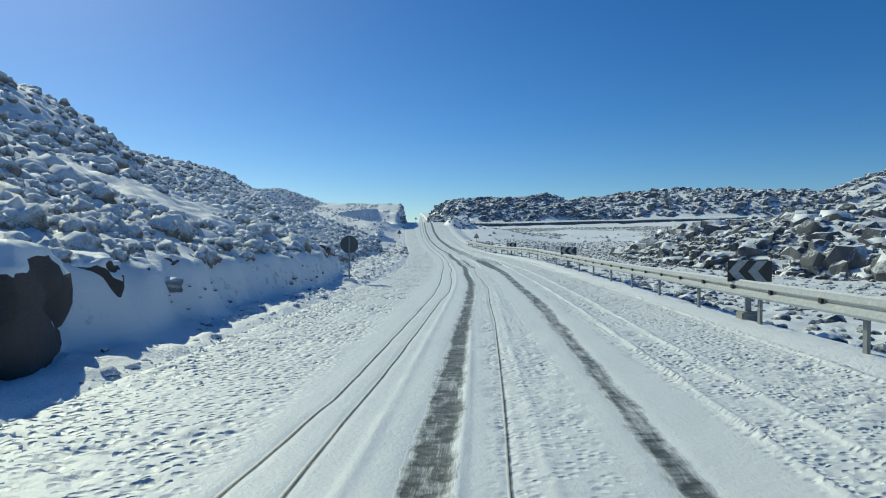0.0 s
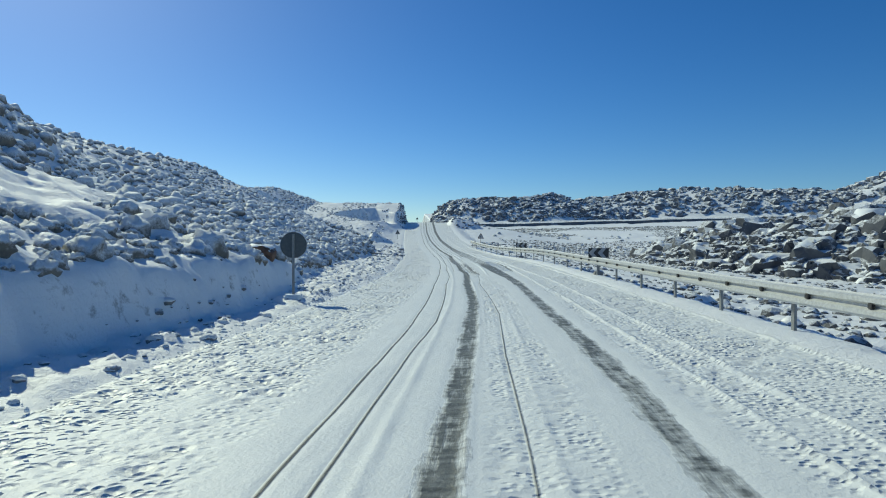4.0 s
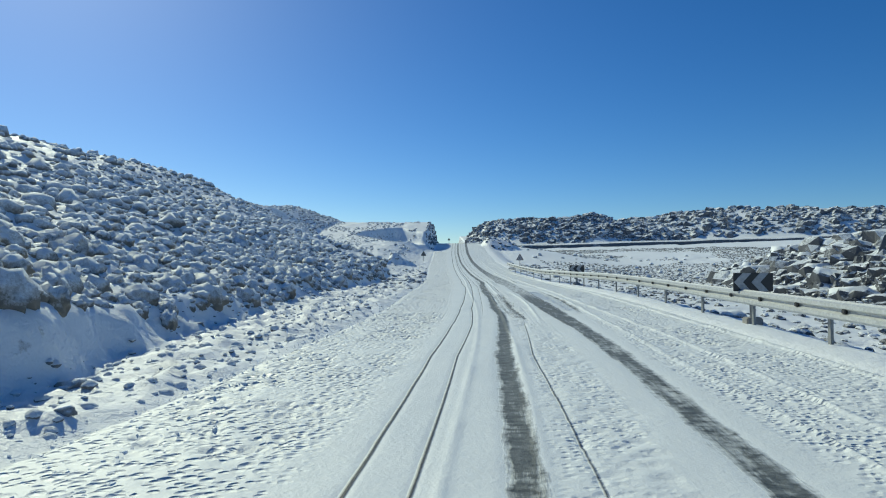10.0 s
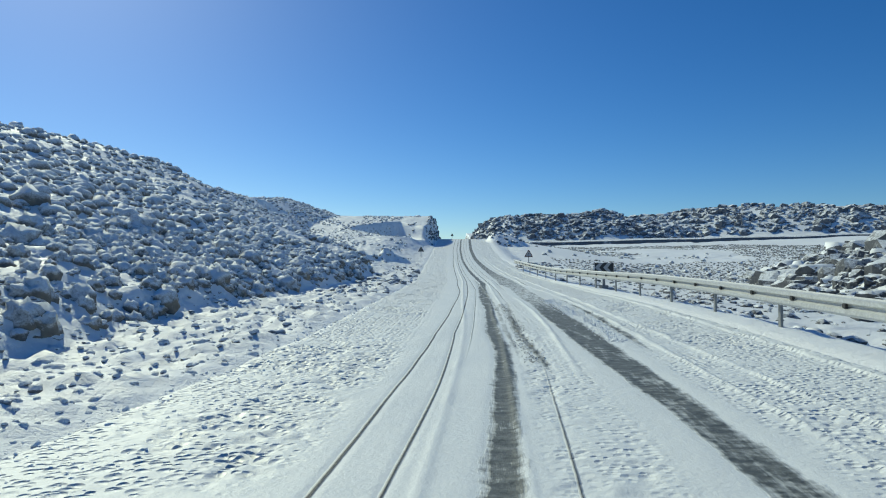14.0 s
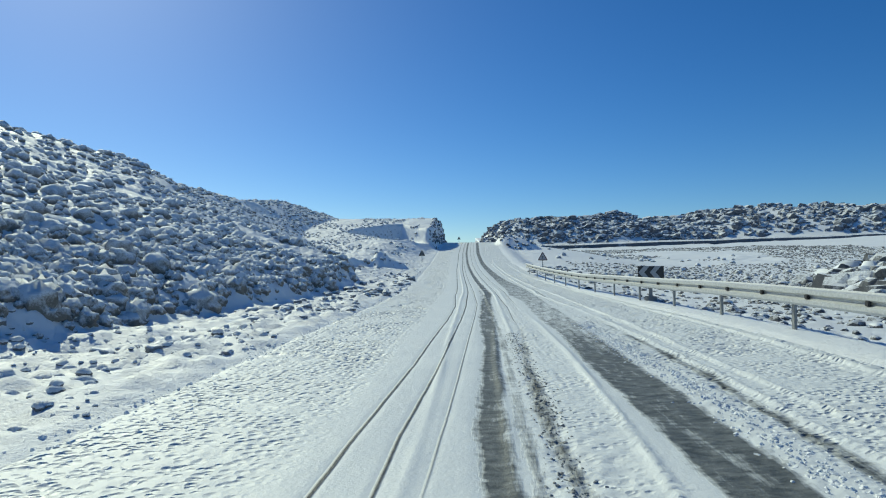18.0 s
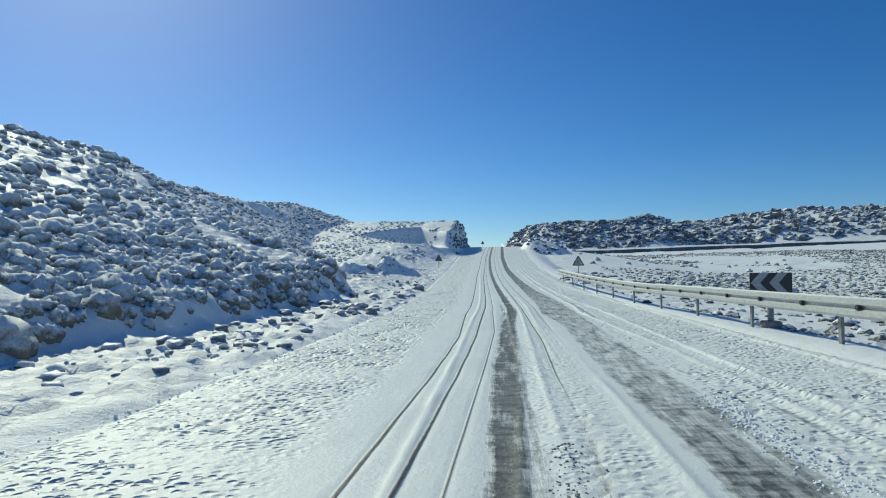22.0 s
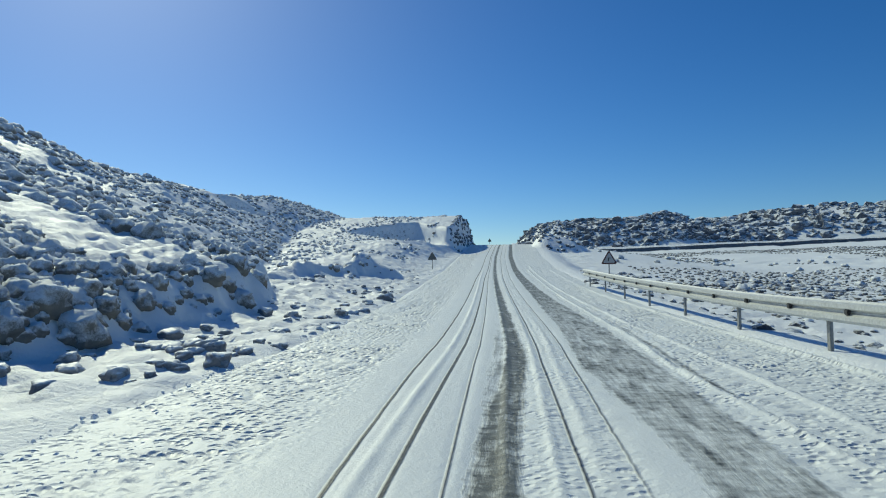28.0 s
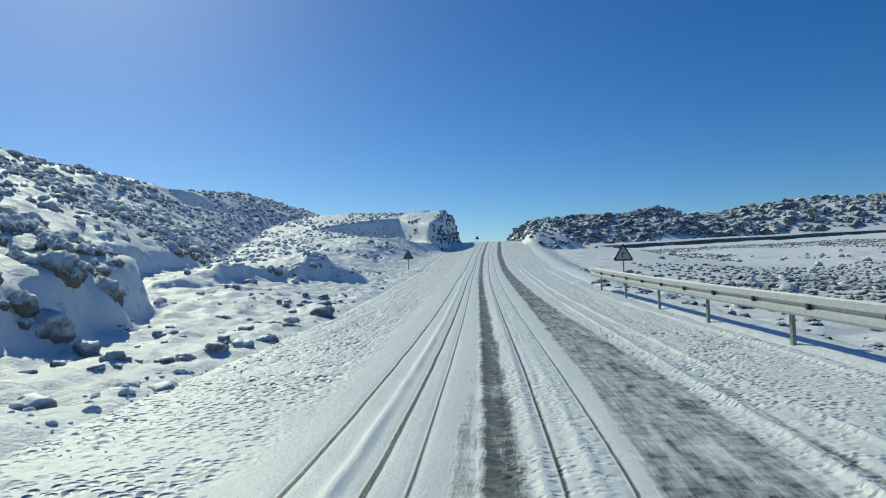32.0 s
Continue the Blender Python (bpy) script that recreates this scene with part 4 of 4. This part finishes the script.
nx, ny = spread(-13, -5.2, 2, 88, 0.2, lambda x, y: (x - road_x(y) < -4.7) & (uphill(x, y) < 0.2 + 1.6 * step(33, 37, y) * step(66, 62, y)) & (fbm(x * 0.5, y * 0.5, 2) > -0.12 + 0.35 * step(50, 58, y)) & (RNG.rand(len(x)) < 0.6))
M_FROST = snow_over("snow_on_stones", (0.12, 0.125, 0.13), (0.28, 0.285, 0.29), -0.55, 0.1, 8.0)
mass("snow_lumps", SHRUBS, nx, ny, np.exp(RNG.normal(math.log(0.05), 0.5, len(nx))).clip(0.02, 0.15), 0.3, M_FROST, "loose lumps of ploughed snow along the verge", "snow", tall=0.7, capped=0.0)
# dark boulders in the bank at the start of the bend
M_RUST = snow_over("rusty_rock", (0.04, 0.036, 0.034), (0.15, 0.115, 0.095), 0.55, 0.95, 4.0)
OUTCROP = [blob(k + 200, 4, 0.95, 0.35, 1.0, 0.55, 0.35, 0.30) for k in range(1, 6)]
K_RUST = make_kind("boulder", "snow_cap", OUTCROP, M_RUST, True)
for x, y, sz, k, z in ((-11.25, 8.6, 1.25, 0, 0.62), (-11.9, 7.6, 1.2, 2, 0.9), (-10.85, 10.9, 0.62, 1, 1.1), (-10.7, 12.3, 0.42, 2, 1.15), (-10.45, 13.6, 0.34, 3, 1.15), (-10.4, 15.0, 0.26, 4, 1.1)):
    lay(K_RUST, "boulder", x, y, sz, 0.0, "dark reddish-brown boulder under thick snow in the bank", "boulder", "bank boulders", 1.1, k, lift=z - ground_at(x, y))
M_BROWN = snow_over("brown_stone", (0.13, 0.075, 0.05), (0.22, 0.13, 0.09), 0.72, 1.0, 3.0)
K_BROWN = make_kind("boulder", "snow_cap", PEBBLES, M_BROWN, True)
lay(K_BROWN, "boulder", -9.75, 29.9, 0.44, 0.0, "rounded reddish-brown boulder with a thick snow cap on the bank", "boulder", "bank boulders", 1.25, 2)
lay(K_BROWN, "boulder", -10.3, 25.6, 0.34, 0.0, "rounded reddish-brown boulder with a thick snow cap on the bank", "boulder", "bank boulders", 1.2, 4)
# clods thrown up beside the wheel tracks
def clods(name, d0, spreadness, y0, y1, count, low, high, material, label):
    cy = RNG.uniform(y0, y1, count)
    cd = d0 + 0.12 * vnoise(cy * 0.4, cy * 0) + RNG.normal(0, spreadness, count)
    mass(name, BITS, cd + road_x(cy), cy, RNG.uniform(low, high, count), 0.1, material, label, "snow", False, capped=0.0, zs=road_z(cy) + banked(cd, cy) + road_relief(cd, cy))


M_SLUSH = plain("frozen_slush", (0.36, 0.37, 0.36), 0.6, 0.0, 0.5)
clods("snow_clods", 2.5, 0.12, 44, 56, 1700, 0.007, 0.027, M_SNOW, "broken crust of snow beside the wheel track")
clods("slush_clods", 0.52, 0.1, 42, 54, 900, 0.006, 0.02, M_SLUSH, "dark crumbs of frozen slush between the wheel tracks")

# loose crumbs of snow on the lanes
cy = 2 + 82 * RNG.rand(5000) ** 1.15
cd = np.where(RNG.rand(5000) < 0.8, RNG.uniform(-4.9, -3.2, 5000), RNG.uniform(3.8, 5.2, 5000))
ok = fbm(cd * 0.9, cy * 0.5, 3) + 0.12 * (cd < -3.2) > -0.08
cd, cy = cd[ok], cy[ok]
mass("snow_crumbs", BITS, cd + road_x(cy), cy, np.exp(RNG.normal(math.log(0.018), 0.4, len(cy))).clip(0.008, 0.05), 0.3, M_SNOW, "loose crumbs of snow scattered on the packed road", "snow", False, capped=0.0, zs=road_z(cy) + banked(cd, cy) + road_relief(cd, cy))

# the rail side: stony ditch, rocky hillock, open plain
fx, fy = spread(3, 30, -6, 98, 0.62, lambda x, y: (x - road_x(y) > rail_d(y) + 0.7) & (RNG.rand(len(x)) < 0.3 + 0.6 * step(0.0, 0.25, fbm(x * 0.12, y * 0.12, 2)) + 0.3 * step(40, 15, y)))
fs = np.exp(RNG.normal(math.log(0.13), 0.45, len(fx))).clip(0.05, 0.45)
mass("field_stones", STONES, fx, fy, fs, 0.2, M_RUBBLE, "grey stones scattered in snow below the guard rail", "stones", False, capped=0.15)
hx, hy = spread(20, 66, 20, 104, 0.95, lambda x, y: (hump(x, y, 43, 62, 22.5, 43, 1) > 0.02))
hs = np.exp(RNG.normal(math.log(0.52), 0.5, len(hx))).clip(0.2, 1.8)
near_rocks = np.argsort(hx + 0.3 * np.abs(hy - 55))[:150]
for i in near_rocks:
    lay(K_ROCK, "boulder", float(hx[i]), float(hy[i]), float(hs[i]), 0.25, "rough grey boulder with patchy snow on the rocky hillock", "boulder", "hillock boulders", 1.0)
rest = np.setdiff1d(np.arange(len(hx)), near_rocks)
mass("hillock_rocks", CRAGS, hx[rest], hy[rest], hs[rest], 0.3, M_ROCK, "jumbled snowy rocks covering the hillock", "rocks", False, tall=1.3, capped=0.15)
lay(K_ROCK, "boulder", 24.7, 77.6, 1.5, 0.2, "big dark boulder with a snow top beside the hillock", "boulder", "hillock boulders", 1.3, 1)
px, py = spread(12, 100, 58, 230, 0.8, lambda x, y: (x - road_x(y) > 11) & (fbm(x * 0.035 + 3, y * 0.035, 3) + 0.008 * (x - 26) > -0.03) & (RNG.rand(len(x)) < 0.8))
mass("plain_brush", BITS, px, py, RNG.uniform(0.07, 0.2, len(px)) * (1 + 0.004 * (py - 58)), 0.1, M_STUBBLE, "low grey snow-dusted scrub on the open plain", "shrubs", capped=0.0)
px, py = spread(7, 60, 92, 200, 5.5, lambda x, y: (x - road_x(y) > 9) & (RNG.rand(len(x)) < 0.45))
for i in range(min(len(px), 60)):
    lay(K_SHRUB, "shrub", float(px[i]), float(py[i]), float(RNG.uniform(0.25, 0.5)), 0.1, "dark round shrub standing in open snow on the plain", "shrub", "plain shrubs", capped=False)
qx, qy = spread(6, 26, 100, 114, 0.7, lambda x, y: (fbm(x * 0.15, y * 0.4, 2) > 0.02) & (x - road_x(y) > 8))
mass("plain_stones", STONES, qx, qy, RNG.uniform(0.1, 0.42, len(qx)), 0.15, M_RUBBLE, "rows of dark stones in the snow", "stones", False, capped=0.1)
gx, gy2 = spread(-20, 150, 290, 380, 1.8, lambda x, y: (hump(x, y, 62, 345, 60, 46, 1, -0.2) > 0.02) | (hump(x, y, 24, 345, 40, 38, 1) > 0.1))
mass("far_hill_rocks", CRUMBS, gx, gy2, np.exp(RNG.normal(math.log(0.85), 0.65, len(gx))).clip(0.4, 2.6), 0.3, M_CRAG, "grey rocks dusted with snow covering the far hill", "rocks", False, capped=0.0)
gx, gy2 = spread(60, 520, 330, 530, 3.9, lambda x, y: ((hump(x, y, 250, 470, 190, 90, 1, -0.35) > 0.02) | (hump(x, y, 420, 330, 160, 150, 1, 0.2) > 0.1)) & (fbm(x * 0.025, y * 0.025, 3) > -0.35))
mass("far_ridge_rocks", CRUMBS, gx, gy2, np.exp(RNG.normal(math.log(1.6), 0.6, len(gx))).clip(0.7, 4.5), 0.3, M_CRAG, "grey rocks dusted with snow on the distant ridge", "rocks", False, capped=0.0)
lx, ly = spread(0, 11, 144, 159, 0.8, lambda x, y: (x - road_x(y) > 6.0) & (hump(x, y, 5.6, 151, 4.8, 6.2, 1, 0.3) > 0.05) & (RNG.rand(len(x)) < 0.5))
mass("mound_rocks", CRUMBS, lx, ly, RNG.uniform(0.15, 0.5, len(lx)), 0.3, M_ROCK, "snowy rocks heaped beside the crest of the road", "rocks", False)

cx, cy = spread(-16, -6, 139, 172, 0.5, lambda x, y: (x - road_x(y) < -5.0) & (x - road_x(y) > -6.6))
mass("cut_rocks", CRUMBS, cx, cy, RNG.uniform(0.15, 0.32, len(cx)), 0.62, M_ROCK, "dark shaded rock in the face of the road cut", "rocks", False, capped=0.0)

# the other road on its embankment across the plain
bm = bmesh.new()
rings = []
for t in np.linspace(0, 1, 60):
    x, y = 22 + 330 * t, 262 + 120 * t
    z = float(land(np.array([x]), np.array([y]), False)[0])
    top = z + 0.9 + 0.3 * math.sin(t * 9)
    rings.append([bm.verts.new(c) for c in ((x, y - 5.5, z - 1.5), (x, y - 3.5, top), (x, y + 4.5, top + 0.9), (x, y + 12, z - 1.5))])
for a, b2 in zip(rings, rings[1:]):
    for k in range(3):
        bm.faces.new((a[k], a[k + 1], b2[k + 1], b2[k]))
bmesh.ops.recalc_face_normals(bm, faces=bm.faces[:])
bank = part("embankment", bm, snow_over("embankment_earth", (0.11, 0.115, 0.125), (0.21, 0.215, 0.22), 0.72, 0.95, 0.6))
tagged(bank, "distant road on a dark earth embankment topped with snow", "embankment", kind="structure")


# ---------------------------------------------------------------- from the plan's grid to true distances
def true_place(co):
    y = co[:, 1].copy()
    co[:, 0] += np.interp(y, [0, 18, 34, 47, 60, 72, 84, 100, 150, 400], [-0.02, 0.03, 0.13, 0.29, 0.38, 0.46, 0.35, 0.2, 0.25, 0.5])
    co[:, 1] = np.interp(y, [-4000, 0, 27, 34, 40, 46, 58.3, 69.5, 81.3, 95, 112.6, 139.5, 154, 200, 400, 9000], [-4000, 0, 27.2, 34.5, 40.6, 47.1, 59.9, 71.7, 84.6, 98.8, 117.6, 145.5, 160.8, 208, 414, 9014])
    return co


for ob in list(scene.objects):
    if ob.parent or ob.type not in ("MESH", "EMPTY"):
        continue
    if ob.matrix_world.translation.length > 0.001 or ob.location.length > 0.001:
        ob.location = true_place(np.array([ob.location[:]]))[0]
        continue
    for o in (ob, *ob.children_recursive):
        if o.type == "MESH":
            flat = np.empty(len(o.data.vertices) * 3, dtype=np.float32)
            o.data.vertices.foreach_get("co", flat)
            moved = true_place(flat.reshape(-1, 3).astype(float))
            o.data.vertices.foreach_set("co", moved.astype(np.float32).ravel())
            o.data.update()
